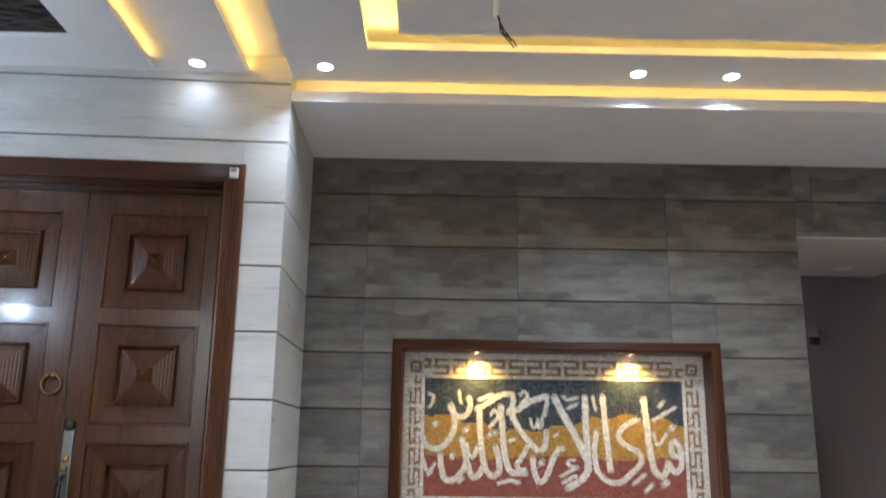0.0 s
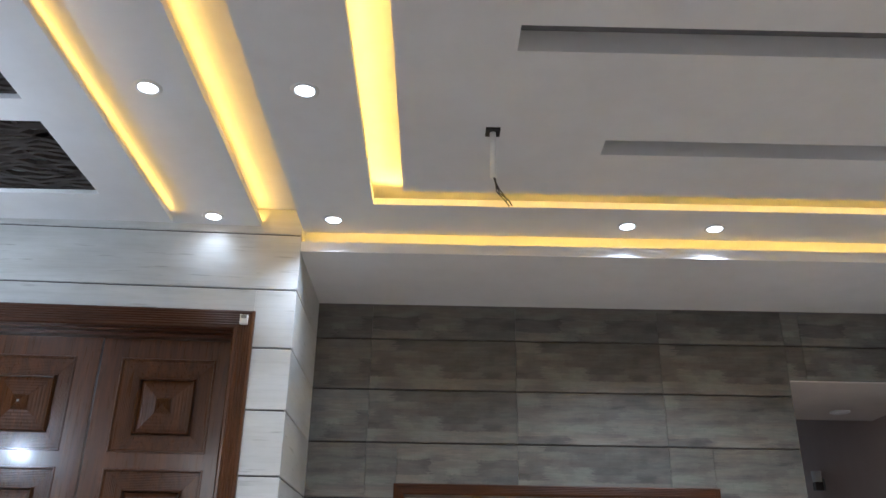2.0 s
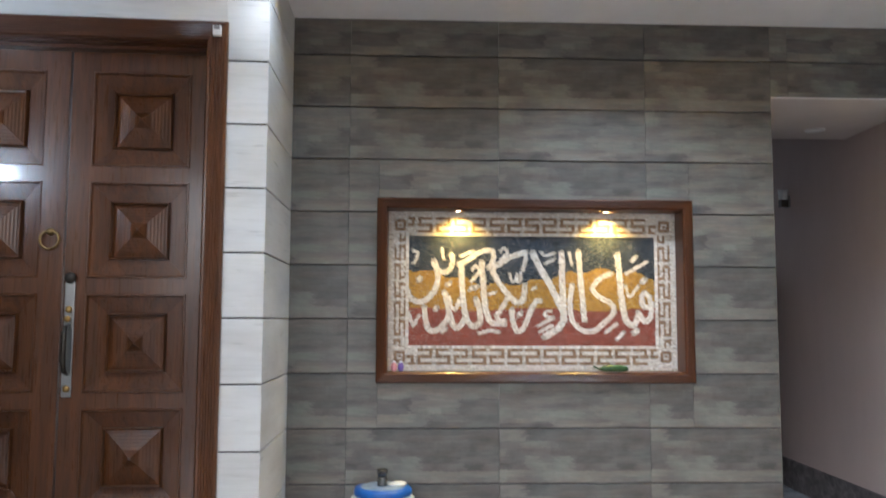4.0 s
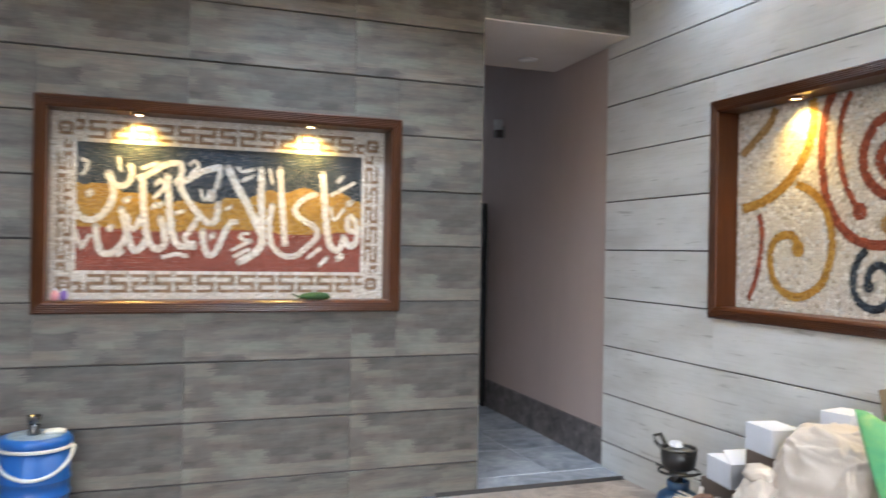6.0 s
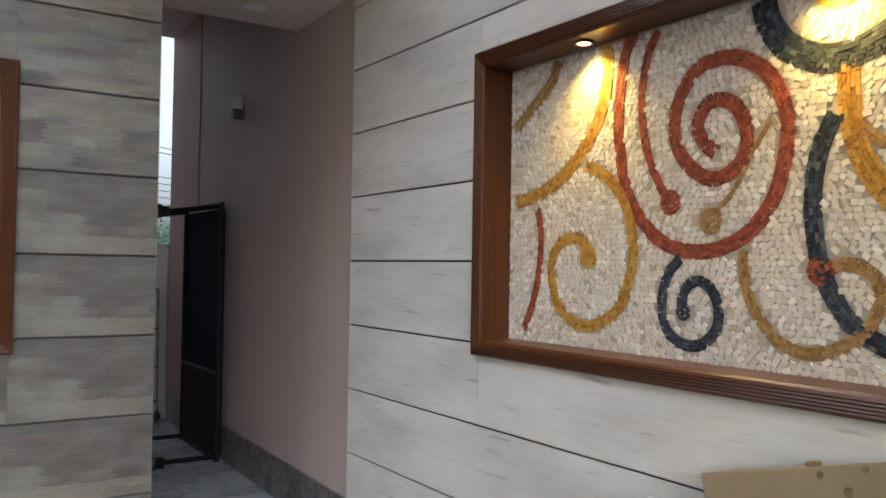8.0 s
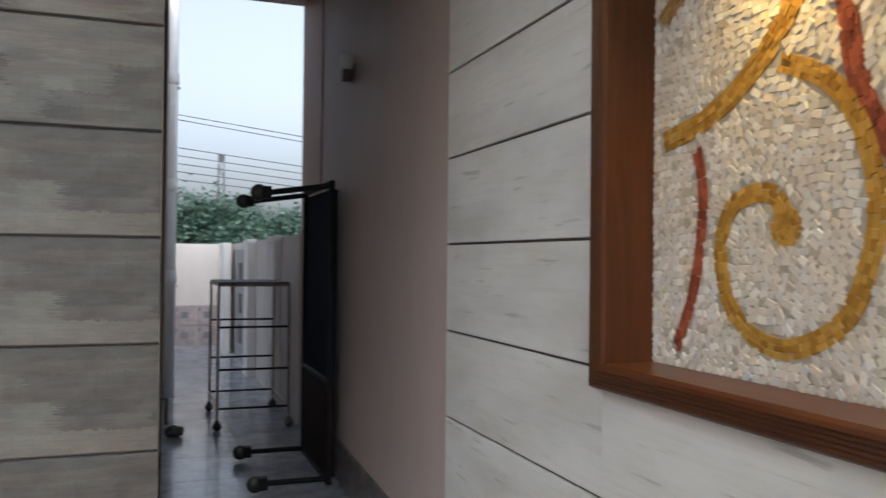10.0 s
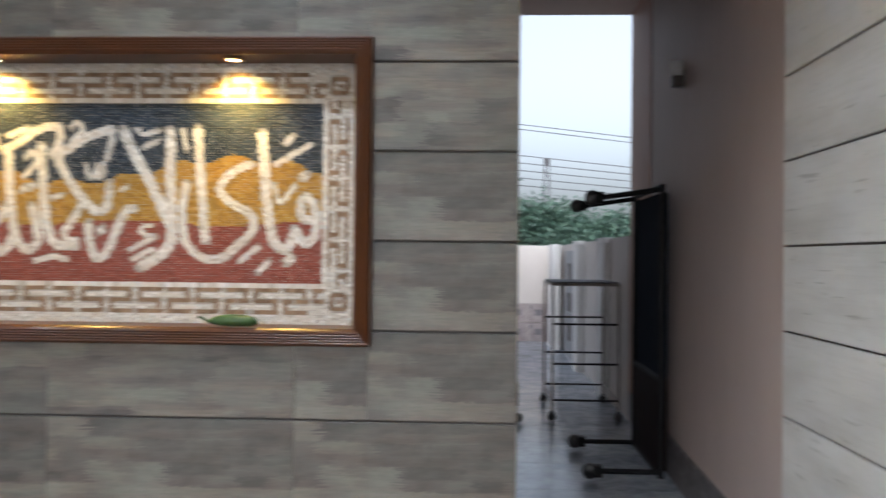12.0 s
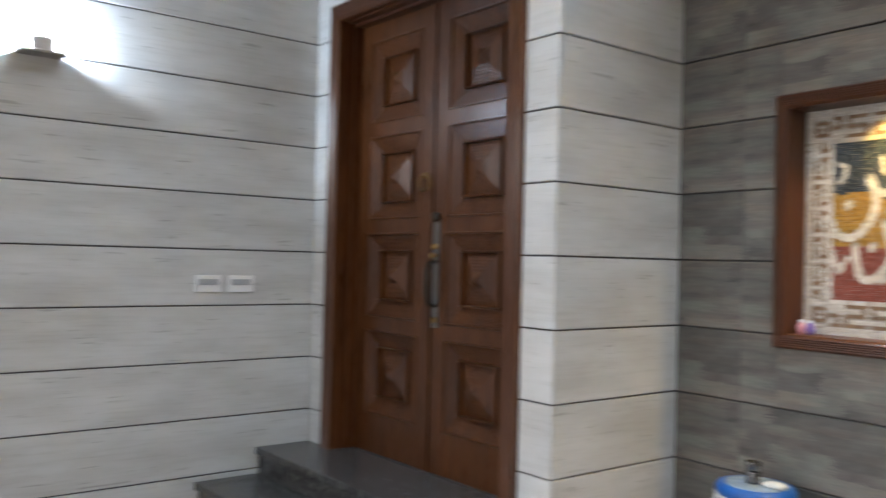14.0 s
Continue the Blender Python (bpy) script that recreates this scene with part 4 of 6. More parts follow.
def leaf_panel(u0, u1, z0, z1):
    """A carved square: reeded slopes in, a bead, and a flat pyramid with a stud."""
    bm = bmesh.new()
    hx, hz = (u1 - u0) / 2, (z1 - z0) / 2
    m = min(hx, hz)
    prof = [(0.0, 0.0), (0.003, 0.005), (0.009, 0.005), (0.012, -0.003)]
    prof += [(0.014 + 0.0036 * i, -0.005 - 0.0014 * i - 0.0014 * (i % 2)) for i in range(22)]
    prof += [(0.094, -0.036), (0.096, -0.012), (0.099, -0.009), (0.103, -0.012), (0.105, -0.038)]
    prof += [(0.107 + (m - 0.142) * k / 12, -0.036 + 0.030 * k / 12 - 0.0010 * (k % 2)) for k in range(13)]
    prof += [(m - 0.034, -0.004), (m - 0.006, 0.018), (m - 0.004, 0.018)]
    rings = []
    cu, cz = (u0 + u1) / 2, (z0 + z1) / 2
    for d, h in prof:
        a, b = hx - d, hz - d
        rings.append([bm.verts.new(local_door(cu + x * max(a, 0.004), cz + z * max(b, 0.004), h - LEAF_Y)) for x, z in ((-1, -1), (1, -1), (1, 1), (-1, 1))])
    for a, b in zip(rings, rings[1:]):
        for i in range(4):
            bm.faces.new((a[i], a[(i + 1) % 4], b[(i + 1) % 4], b[i]))
    bm.faces.new(rings[-1])
    bmesh.ops.recalc_face_normals(bm, faces=bm.faces)
    return bm


def door_leaf(u0, u1, p0, p1):
    z0, z1 = DOOR[2] + 0.006, DOOR[3] - 0.124
    tops = [2.622 - 0.5435 * i for i in range(4)]
    holes = [(p0, p1, t - 0.470, t) for t in tops]
    bm = bmesh.new()
    for a, b, c, d in minus([(u0, u1, z0, z1)], holes):
        add_box(bm, a, b, FRONT + LEAF_Y, FRONT + LEAF_Y + 0.04, c, d)
    bmesh.ops.translate(bm, vec=-door.location, verts=bm.verts)
    lf = part("leaf", bm, M_WOOD, door)
    for a, b, c, d in holes:
        part("carved_panel", leaf_panel(a, b, c, d), M_WOOD, lf)
    return lf


left_leaf = door_leaf(-2.232, -1.549, -2.135, -1.662)
right_leaf = door_leaf(-1.541, -0.898, -1.440, -0.970)
bm = box(-1.578, -1.5485, FRONT + LEAF_Y - 0.010, FRONT + LEAF_Y - 0.001, DOOR[2] + 0.006, DOOR[3] - 0.124, 0.003)
bmesh.ops.translate(bm, vec=-door.location, verts=bm.verts)
part("meeting_bead", bm, M_WOOD, door)
# knocker
kx, ky, kz = local_door(-1.612, 1.790, -LEAF_Y + 0.012)
kn = part("knocker", tube([(kx + 0.044 * math.cos(a), ky - 0.006 + 0.004 * math.sin(a), kz + 0.044 * math.sin(a)) for a in [i * math.pi / 12 for i in range(24)]], 0.0065, 8, True), M_OLDBR, door, "aged bronze ring knocker", True)
part("boss", lathe([(0, 0.018), (0.012, 0.016), (0.018, 0.006), (0.020, 0.0), (0.0, 0.0)], 16, pose(kx, ky + 0.008, kz + 0.040, 90)), M_OLDBR, kn, "", True)
# lock plate with lever
bm = bmesh.new()
add_box(bm, -1.532, -1.486, FRONT + LEAF_Y - 0.010, FRONT + LEAF_Y - 0.001, 1.045, 1.600, 0.004)
bmesh.ops.translate(bm, vec=-door.location, verts=bm.verts)
lock = part("lock_plate", bm, M_STEEL, door, "worn steel lock plate")
lx, ly, lz = local_door(-1.509, 1.459, -LEAF_Y + 0.010)
part("cylinder", lathe([(0, 0.016), (0.013, 0.015), (0.016, 0.008), (0.016, 0), (0, 0)], 18, pose(lx, ly, lz, 90)), M_BRASS, lock, "brass key cylinder", True)
part("grip", tube([(lx, ly, lz - 0.075), (lx, ly - 0.040, lz - 0.085), (lx, ly - 0.055, lz - 0.12), (lx, ly - 0.055, lz - 0.24), (lx, ly - 0.040, lz - 0.29), (lx, ly, lz - 0.305)], [0.010, 0.011, 0.013, 0.013, 0.011, 0.009], 10), M_DARKM, lock, "dark bronze pull handle", True)
part("thumb_latch", lathe([(0, 0.03), (0.014, 0.028), (0.016, 0.018), (0.009, 0.012), (0.009, 0), (0, 0)], 14, pose(lx, ly, lz - 0.045, 90)), M_BRASS, lock, "", True)
part("foot_boss", lathe([(0, 0.010), (0.012, 0.009), (0.018, 0), (0, 0)], 16, pose(lx, ly, lz - 0.375, 90)), M_BRASS, lock, "", True)
part("cap", lathe([(0, 0.020), (0.018, 0.018), (0.026, 0.010), (0.028, 0), (0, 0)], 18, pose(lx, ly, lz + 0.150, 90)), M_DARKM, lock, "dark cast finial", True)
# contact sensor on the casing
s = base("door_sensor", -0.826, FRONT - 0.033, 2.79, "small white plastic contact sensor on the casing", "sensor")
part("body", box(-0.020, 0.020, -0.022, 0.0, -0.024, 0.024, 0.004), M_SWITCH, s)
part("cap", box(-0.014, 0.014, -0.030, -0.021, 0.004, 0.020, 0.003), M_STEEL, s)

# steps
st = base("door_step", -1.65, 4.0, 0, "two dark polished granite steps before the door", "steps")
W0, W1 = WEST + 1.65 - 0.06, PIER - 0.003 + 1.65
part("upper_tread", box(W0, W1, -0.15, 0.36, 0.26, 0.30, 0.008), M_GRANITE, st)
part("upper_riser", box(W0, W1, -0.125, 0.185, 0.0, 0.261), M_GRANITE, st)
part("lower_tread", box(W0, W1, -0.50, -0.126, 0.11, 0.15, 0.008), M_GRANITE, st)
part("lower_riser", box(W0, W1, -0.475, -0.126, 0.0, 0.111), M_GRANITE, st)
# the door wall stands three degrees out of square, about the pier
SKEW = Matrix.Translation((PIER, FRONT, 0)) @ pose(0, 0, 0, 0, 0, 2.95) @ Matrix.Translation((-PIER, -FRONT, 0))
for ob in (door, s, st):
    ob.matrix_world = SKEW @ ob.matrix_world

# ---- fixtures ----
M_ROCKER = plain("grey_rocker_plastic", (0.42, 0.43, 0.44), 0.35, 0.0, 0.05)


def switch_plate(y):
    t = base("switch_plate", WEST, y, 1.231, "white plastic wall switch plate with rocker switches", "switch", "wall switches")
    part("plate", box(0.0, 0.010, -0.075, 0.075, -0.046, 0.046, 0.003), M_SWITCH, t)
    for i in range(3):
        part("rocker", box(0.009, 0.015, -0.056 + 0.038 * i, -0.021 + 0.038 * i, -0.006, 0.026, 0.002), M_ROCKER, t, "grey rocker")


switch_plate(3.444)
switch_plate(3.632)

M_CHEEK, n, l, b = material("tinted_glass", 0.15)
b.inputs["Transmission Weight"].default_value, b.inputs["IOR"].default_value = 0.8, 1.45
b.inputs["Base Color"].default_value = (0.66, 0.72, 0.78, 1)
M_TUBE = glow("white_lamp", (0.95, 0.98, 1.0), 30.0)


def wall_lamp(x, y, z, side, lit, label):
    """A white block on a steel tray between glass cheeks; side is +1 for a wall facing +x."""
    t = base("wall_lamp", x, y, z, label, "wall lamp")
    part("backplate", box(min(0, 0.012 * side), max(0, 0.012 * side), -0.05, 0.05, 0.0, 0.055), M_TRIM, t)
    def slab_of(a, c, y0, y1, z0, z1, bevel=0.0):
        a, c = sorted((a * side, c * side))
        return box(a, c, y0, y1, z0, z1, bevel)

    part("tray", slab_of(0.0005, 0.115, -0.104, 0.104, -0.012, 0.0, 0.002), M_STEEL, t)
    part("front_block", slab_of(0.084, 0.112, -0.054, 0.050, 0.001, 0.066, 0.003), M_TRIM, t)
    for e in (-0.100, 0.094):
        g = part("glass_cheek", slab_of(0.030, 0.108, e, e + 0.006, 0.001, 0.088), M_CHEEK, t, "thick tinted glass cheek")
        g.visible_shadow = False
    if lit:
        part("led_module", slab_of(0.030, 0.074, -0.040, 0.040, 0.001, 0.022, 0.003), M_TUBE, t, "glowing white lamp module")
        d = bpy.data.lights.new("wall_lamp_light", "POINT")
        d.energy, d.color, d.shadow_soft_size = 30, COOL, 0.018
        new("wall_lamp_light", d).location = (x + 0.052 * side, y, z + 0.046)


wall_lamp(WEST, 2.565, 2.345, 1, True, "steel wall lamp with glass cheeks, lit bright white")
M_FROST = plain("frosted_glass", (0.55, 0.56, 0.55), 0.35)
M_DULL = plain("dull_bronze", (0.07, 0.062, 0.055), 0.4, 0.5, 0.2)
t = base("wall_lamp", EAST + 0.085, 7.06, 2.43, "small steel wall lamp with a glass cup, unlit", "wall lamp")
part("bracket", box(-0.012, 0.0, -0.04, 0.04, -0.05, 0.05), M_STEEL, t)
part("body", box(-0.075, -0.012, -0.028, 0.028, -0.045, 0.020, 0.004), M_DULL, t, "dark metal body")
part("glass_shade", lathe([(0.034, 0.0), (0.040, 0.085), (0.037, 0.085), (0.031, 0.004), (0, 0.004), (0, 0)], 20, pose(-0.045, 0, 0.021)), M_FROST, t, "clear glass cup", True)

t = base("passage_downlight", 2.93, 5.79, 2.75, "round ceiling downlight of the passage, switched off", "downlight")
part("bezel", lathe([(0.045, -0.001), (0.050, -0.008), (0.064, -0.006), (0.068, 0.0), (0.045, 0.002)], 28), M_TRIM, t, "", True)
part("lens", lathe([(0.0, -0.003), (0.046, -0.002), (0.046, 0.001), (0, 0.001)], 24), M_SWITCH, t)

# capped conduit hanging from the ceiling
t = base("fan_conduit", 0.352, 3.135, CEIL, "white conduit stub with loose wires under the ceiling", "conduit")
part("ceiling_box", box(-0.030, 0.030, -0.030, 0.030, -0.010, 0.004, 0.002), M_BLACK, t, "black square junction hole")
part("pipe", lathe([(0.0, 0.0), (0.013, 0.0), (0.013, -0.222), (0.010, -0.222), (0.010, -0.05), (0, -0.05)], 16), M_PVC, t, "white plastic pipe", True)
for k, (dx, dy) in enumerate(((0.050, 0.0), (0.062, 0.012), (0.040, -0.012))):
    part("wire", tube([(0.003 * k, 0, -0.21), (0.010, dy * 0.4, -0.245), (dx * 0.4 + 0.008 * (k - 1), dy, -0.28), (dx, dy, -0.325 + 0.012 * k), (dx + 0.012, dy, -0.345 + 0.01 * k)], 0.0028, 6), M_BLACK, t, "thin black wire", True)

# pierced grilles in the side ceiling
M_JALI = plain("dark_brown_board", (0.030, 0.021, 0.016), 0.5, 0.0, 0.2)
M_BACKING = plain("grey_green_backing", (0.36, 0.41, 0.39), 0.6, 0.0, 0.1)
for gi, (x0, x1, y0, y1) in enumerate(GRILLES):
    t = base("ceiling_grille", (x0 + x1) / 2, (y0 + y1) / 2, SIDE + 0.024, "dark brown pierced flame-pattern grille in the ceiling", "grille", "ceiling grilles")
    hx, hy = (x1 - x0) / 2, (y1 - y0) / 2
    part("backing", box(-hx - 0.01, hx + 0.01, -hy - 0.01, hy + 0.01, 0.034, 0.040), M_BACKING, t)
    bm = bmesh.new()
    rr = random.Random(20 + gi)
    for k in range(19):
        yy = -hy - 0.02 + (2 * hy + 0.04) * k / 18
        ph = rr.uniform(0, 6.28)
        rows = []
        for i in range(33):
            x = -hx - 0.005 + (2 * hx + 0.01) * i / 32
            c = yy + 0.020 * math.sin(x * 16 + ph * 0.35 + k * 0.7) + 0.007 * math.sin(x * 37 + ph)
            w = 0.0085 + 0.0075 * math.sin(x * 24 + ph + k) ** 2
            c = max(-hy, min(hy, c))
            rows.append([bm.verts.new((x, c - w, 0.0)), bm.verts.new((x, c + w, 0.0)), bm.verts.new((x, c + w, 0.022)), bm.verts.new((x, c - w, 0.022))])
        for a, b in zip(rows, rows[1:]):
            for i in range(4):
                bm.faces.new((a[i], a[(i + 1) % 4], b[(i + 1) % 4], b[i]))
    for k in range(26):
        x, y = rr.uniform(-hx + 0.05, hx - 0.05), rr.uniform(-hy + 0.03, hy - 0.03)
        add_box(bm, -0.010, 0.010, -0.034, 0.034, 0.002, 0.020, 0.0, pose(x, y, 0, 0, 0, rr.uniform(-35, 35)))
    bmesh.ops.recalc_face_normals(bm, faces=bm.faces)
    part("lattice", bm, M_JALI, t)


# ---- things on the porch ----
def crumple(radii, seed, subdiv=4, amp=0.12, crease=0.06, flat=-0.8, boxy=1.0):
    """A soft sack: a rounded block pushed about by noise, with sharp creases, flat underneath."""
    bm = bmesh.new()
    bmesh.ops.create_icosphere(bm, subdivisions=subdiv, radius=1.0)
    off = Vector((seed * 3.7, seed * 1.3, seed * 7.9))
    for v in bm.verts:
        p = v.co.copy()
        q = Vector([math.copysign(abs(c) ** boxy, c) for c in p])
        w = p + 0.45 * noise.noise_vector(p * 1.3 + off)
        d = 1 + amp * (noise.noise(p * 1.1 + off) + 0.45 * noise.noise(p * 2.3 + off))
        for k, (fx, fy, fz) in enumerate(((1.5, 1.2, 2.3), (3.1, 2.0, 4.2), (6.0, 4.5, 7.5))):
            r = abs(noise.noise(Vector((w.x * fx, w.y * fy, w.z * fz)) + off * (k + 1)))
            d += crease * (1.0, 0.45, 0.12)[k] * (max(0.0, 1 - r * 4.5) ** 2 - 0.25)
        q = q * d
        q.z = max(q.z, flat)
        v.co = Vector((q.x * radii[0], q.y * radii[1], (q.z - flat) * radii[2]))
    return bm


M_BEIGE = plain("beige_polythene", (0.50, 0.445, 0.385), 0.45, 0.0, 0.16, 6, 0.15)
def woven(name, stops, rough=0.5):
    """Thin coloured plastic cloth with soft patches of tone and a fine weave."""
    m, n, l, b = material(name, rough, 0.0, 0.35)
    f = noisy(n, l, place(n, l, (1.0, 1.0, 1.6)), 5.0, 4, 0.55, 0.6)
    g = noisy(n, l, place(n, l, (160, 160, 160)), 2.0, 2)
    c = ramp(n, l, f, stops)
    c = mixed(n, l, 0.3, c, ramp(n, l, g, [(0.35, (0.8, 0.8, 0.8)), (0.6, (1, 1, 1))]), "MULTIPLY")
    l.new(c, b.inputs["Base Color"])
    b.inputs["Subsurface Weight"].default_value, b.inputs["Subsurface Scale"].default_value = 0.15, 0.02
    bumped(n, l, b, f, 0.25, 0.01)
    return m


M_GREEN = woven("green_polythene", [(0.30, (0.025, 0.16, 0.016)), (0.46, (0.045, 0.26, 0.030)), (0.60, (0.075, 0.32, 0.045)), (0.74, (0.20, 0.42, 0.08))])
M_GREEN2 = woven("teal_polythene", [(0.30, (0.075, 0.29, 0.115)), (0.48, (0.115, 0.37, 0.165)), (0.60, (0.16, 0.41, 0.15)), (0.72, (0.30, 0.47, 0.16))])
M_CARD = plain("brown_cardboard", (0.235, 0.178, 0.108), 0.8, 0.0, 0.12, 5, 0.1)
M_CARDD = plain("dark_carton", (0.10, 0.075, 0.06), 0.8, 0.0, 0.2, 5, 0.1)
M_REDCARD = plain("red_brown_paper", (0.17, 0.092, 0.060), 0.75, 0.0, 0.2, 9, 0.15)
M_BLACKPL = plain("black_polythene", (0.016, 0.016, 0.018), 0.35, 0.0, 0.3, 9, 0.15)
M_STAIN = plain("stained_card", (0.13, 0.095, 0.055), 0.8, 0.0, 0.35, 60, 0.1)
M_PAPER = plain("white_card", (0.58, 0.61, 0.68), 0.55, 0.0, 0.05, 6, 0.04)
M_INK = plain("black_ink", (0.02, 0.02, 0.02), 0.6)
M_BLUE = plain("blue_plastic", (0.009, 0.085, 0.33), 0.38, 0.0, 0.12, 14, 0.05)
M_BLUECYL = plain("blue_painted_steel", (0.016, 0.055, 0.135), 0.35, 0.0, 0.25, 14, 0.1)
M_PALEPL = plain("pale_plastic", (0.62, 0.62, 0.58), 0.4, 0.0, 0.05)
M_DUSTY = plain("dusty_blue_plastic", (0.20, 0.26, 0.33), 0.6, 0.0, 0.3, 22)
M_TIN = plain("dark_tinned_steel", (0.16, 0.16, 0.165), 0.25, 1.0, 0.3, 40)
M_PINE = timber("pale_pine", (0.38, 0.24, 0.12), (0.48, 0.33, 0.18), (0.56, 0.40, 0.24), 0.6, 0, 0.0)

# water cooler on a low stool
t = base("low_stool", -0.012, 4.79, 0, "low pale wooden stool under the cooler", "stool")
part("seat", box(-0.17, 0.215, -0.16, 0.16, 0.088, 0.125, 0.006), M_PINE, t)
for x in (-0.15, 0.175):
    part("leg", box(x - 0.018, x + 0.018, -0.15, 0.15, 0.0, 0.088, 0.003), M_PINE, t)
t = base("water_cooler", -0.030, 4.785, 0.125, "blue plastic drum water cooler with white handle", "cooler")
part("body", lathe([(0.0, 0.0), (0.120, 0.0), (0.130, 0.008), (0.133, 0.118), (0.140, 0.122), (0.140, 0.130), (0.134, 0.134), (0.135, 0.185), (0.142, 0.189), (0.142, 0.197), (0.136, 0.201), (0.138, 0.335), (0.0, 0.335)], 40), M_BLUE, t, "", True)
lid = part("lid", lathe([(0.0, 0.337), (0.142, 0.337), (0.145, 0.345), (0.144, 0.362), (0.136, 0.374), (0.05, 0.380), (0.0, 0.381)], 40), M_BLUE, t, "", True)
part("lid_disc", lathe([(0.0, 0.3815), (0.060, 0.3812), (0.110, 0.3785), (0.112, 0.375), (0.0, 0.375)], 36), M_DUSTY, t, "dusty grey-blue lid centre", True)
part("rim", lathe([(0.138, 0.320), (0.146, 0.324), (0.147, 0.334), (0.140, 0.338)], 40), M_PALEPL, t, "pale rim band", True)
hd = [(0.150 * math.cos(a), -0.150 * math.sin(a) * 0.98, 0.325 - 0.110 * math.sin(a)) for a in [math.pi * i / 20 for i in range(21)]]
part("handle", tube(hd, 0.0075, 8), M_PALEPL, t, "white bail handle", True)
part("spigot", lathe([(0.0, 0.035), (0.012, 0.035), (0.016, 0.022), (0.022, 0.010), (0.030, 0.006), (0.032, 0.0), (0, 0)], 20, pose(0.0, -0.128, 0.062, 90)), M_STEEL, t, "dull steel tap boss", True)
t.scale = (1.08, 1.06, 1.055)
t = base("steel_tumbler", -0.034, 4.772, 0.527, "stack of small ribbed steel tumblers on the cooler lid", "tumbler")
part("lower_cup", lathe([(0.0, 0.0), (0.026, 0.0), (0.029, 0.004), (0.026, 0.010), (0.028, 0.016), (0.025, 0.022), (0.028, 0.028), (0.025, 0.034), (0.027, 0.042), (0.024, 0.048), (0.0, 0.048)], 28), M_TIN, t, "", True)
part("upper_cup", lathe([(0.0, 0.0485), (0.022, 0.0485), (0.026, 0.056), (0.029, 0.078), (0.031, 0.086), (0.029, 0.087), (0.024, 0.060), (0, 0.056)], 28), M_TIN, t, "", True)
t = base("cloth_scrap", 0.052, 4.79, 0.526, "small cream rind of bread lying on the cooler lid", "scrap")
part("body", crumple((0.050, 0.030, 0.015), 3, 3, 0.2, 0.1, -0.4), M_PALEPL, t, "", True)

# stove on a small gas cylinder with a pot
t = base("gas_stove", 2.955, 4.06, 0, "small blue gas cylinder with a black stove ring on top", "stove")
part("cylinder", lathe([(0, 0.0), (0.10, 0.0), (0.115, 0.02), (0.12, 0.06), (0.12, 0.16), (0.105, 0.21), (0.07, 0.235), (0.03, 0.245), (0, 0.245)], 32), M_BLUECYL, t, "blue painted gas cylinder", True)
part("collar", lathe([(0.055, 0.225), (0.060, 0.228), (0.060, 0.285), (0.055, 0.285)], 24), M_BLUECYL, t, "", True)
part("valve", lathe([(0, 0.24), (0.02, 0.24), (0.02, 0.30), (0.035, 0.31), (0.05, 0.325), (0.0, 0.325)], 20), M_STEEL, t, "steel burner valve", True)
part("ring", tube([(0.105 * math.cos(a), 0.105 * math.sin(a), 0.335) for a in [i * math.pi / 16 for i in range(32)]], 0.007, 8, True), M_BLACK, t, "", True)
for k in range(4):
    a = k * math.pi / 2 + 0.4
    part("prong", tube([(0.03 * math.cos(a), 0.03 * math.sin(a), 0.318), (0.10 * math.cos(a), 0.10 * math.sin(a), 0.335), (0.135 * math.cos(a), 0.135 * math.sin(a), 0.346)], 0.006, 6), M_BLACK, t)
part("knob", lathe([(0, 0.03), (0.018, 0.028), (0.02, 0.0), (0, 0)], 14, pose(-0.03, -0.02, 0.305, 0, -90, 20)), M_BLACK, t, "", True)
t.scale = (0.93, 0.93, 0.93)
t = base("cooking_pot", 2.955, 4.06, 0.3225, "small black pot with a shiny rim on the stove", "pot")
part("body", lathe([(0, 0.0), (0.066, 0.0), (0.080, 0.012), (0.086, 0.045), (0.090, 0.105), (0.086, 0.105), (0.081, 0.05), (0.07, 0.014), (0, 0.012)], 36), M_BLACK, t, "", True)
part("rim", tube([(0.090 * math.cos(a), 0.090 * math.sin(a), 0.106) for a in [i * math.pi / 18 for i in range(36)]], 0.0045, 8, True), M_STEEL, t, "bright steel rim", True)
part("handle", tube([(-0.05, 0.072, 0.09), (-0.07, 0.10, 0.12), (-0.075, 0.105, 0.15), (-0.04, 0.10, 0.155), (-0.02, 0.086, 0.11)], 0.009, 8), M_BLACK, t, "", True)
part("lid", lathe([(0, 0.108), (0.02, 0.107), (0.06, 0.098), (0.076, 0.09), (0, 0.09)], 30, pose(0.0, -0.004, 0, 6)), M_STEEL, t, "dull metal lid", True)
t = base("folded_paper", 2.95, 4.08, 0.432, "scrap of white paper lying on the pot", "paper")
part("body", crumple((0.035, 0.045, 0.022), 9, 3, 0.25, 0.1, -0.3), M_PAPER, t)

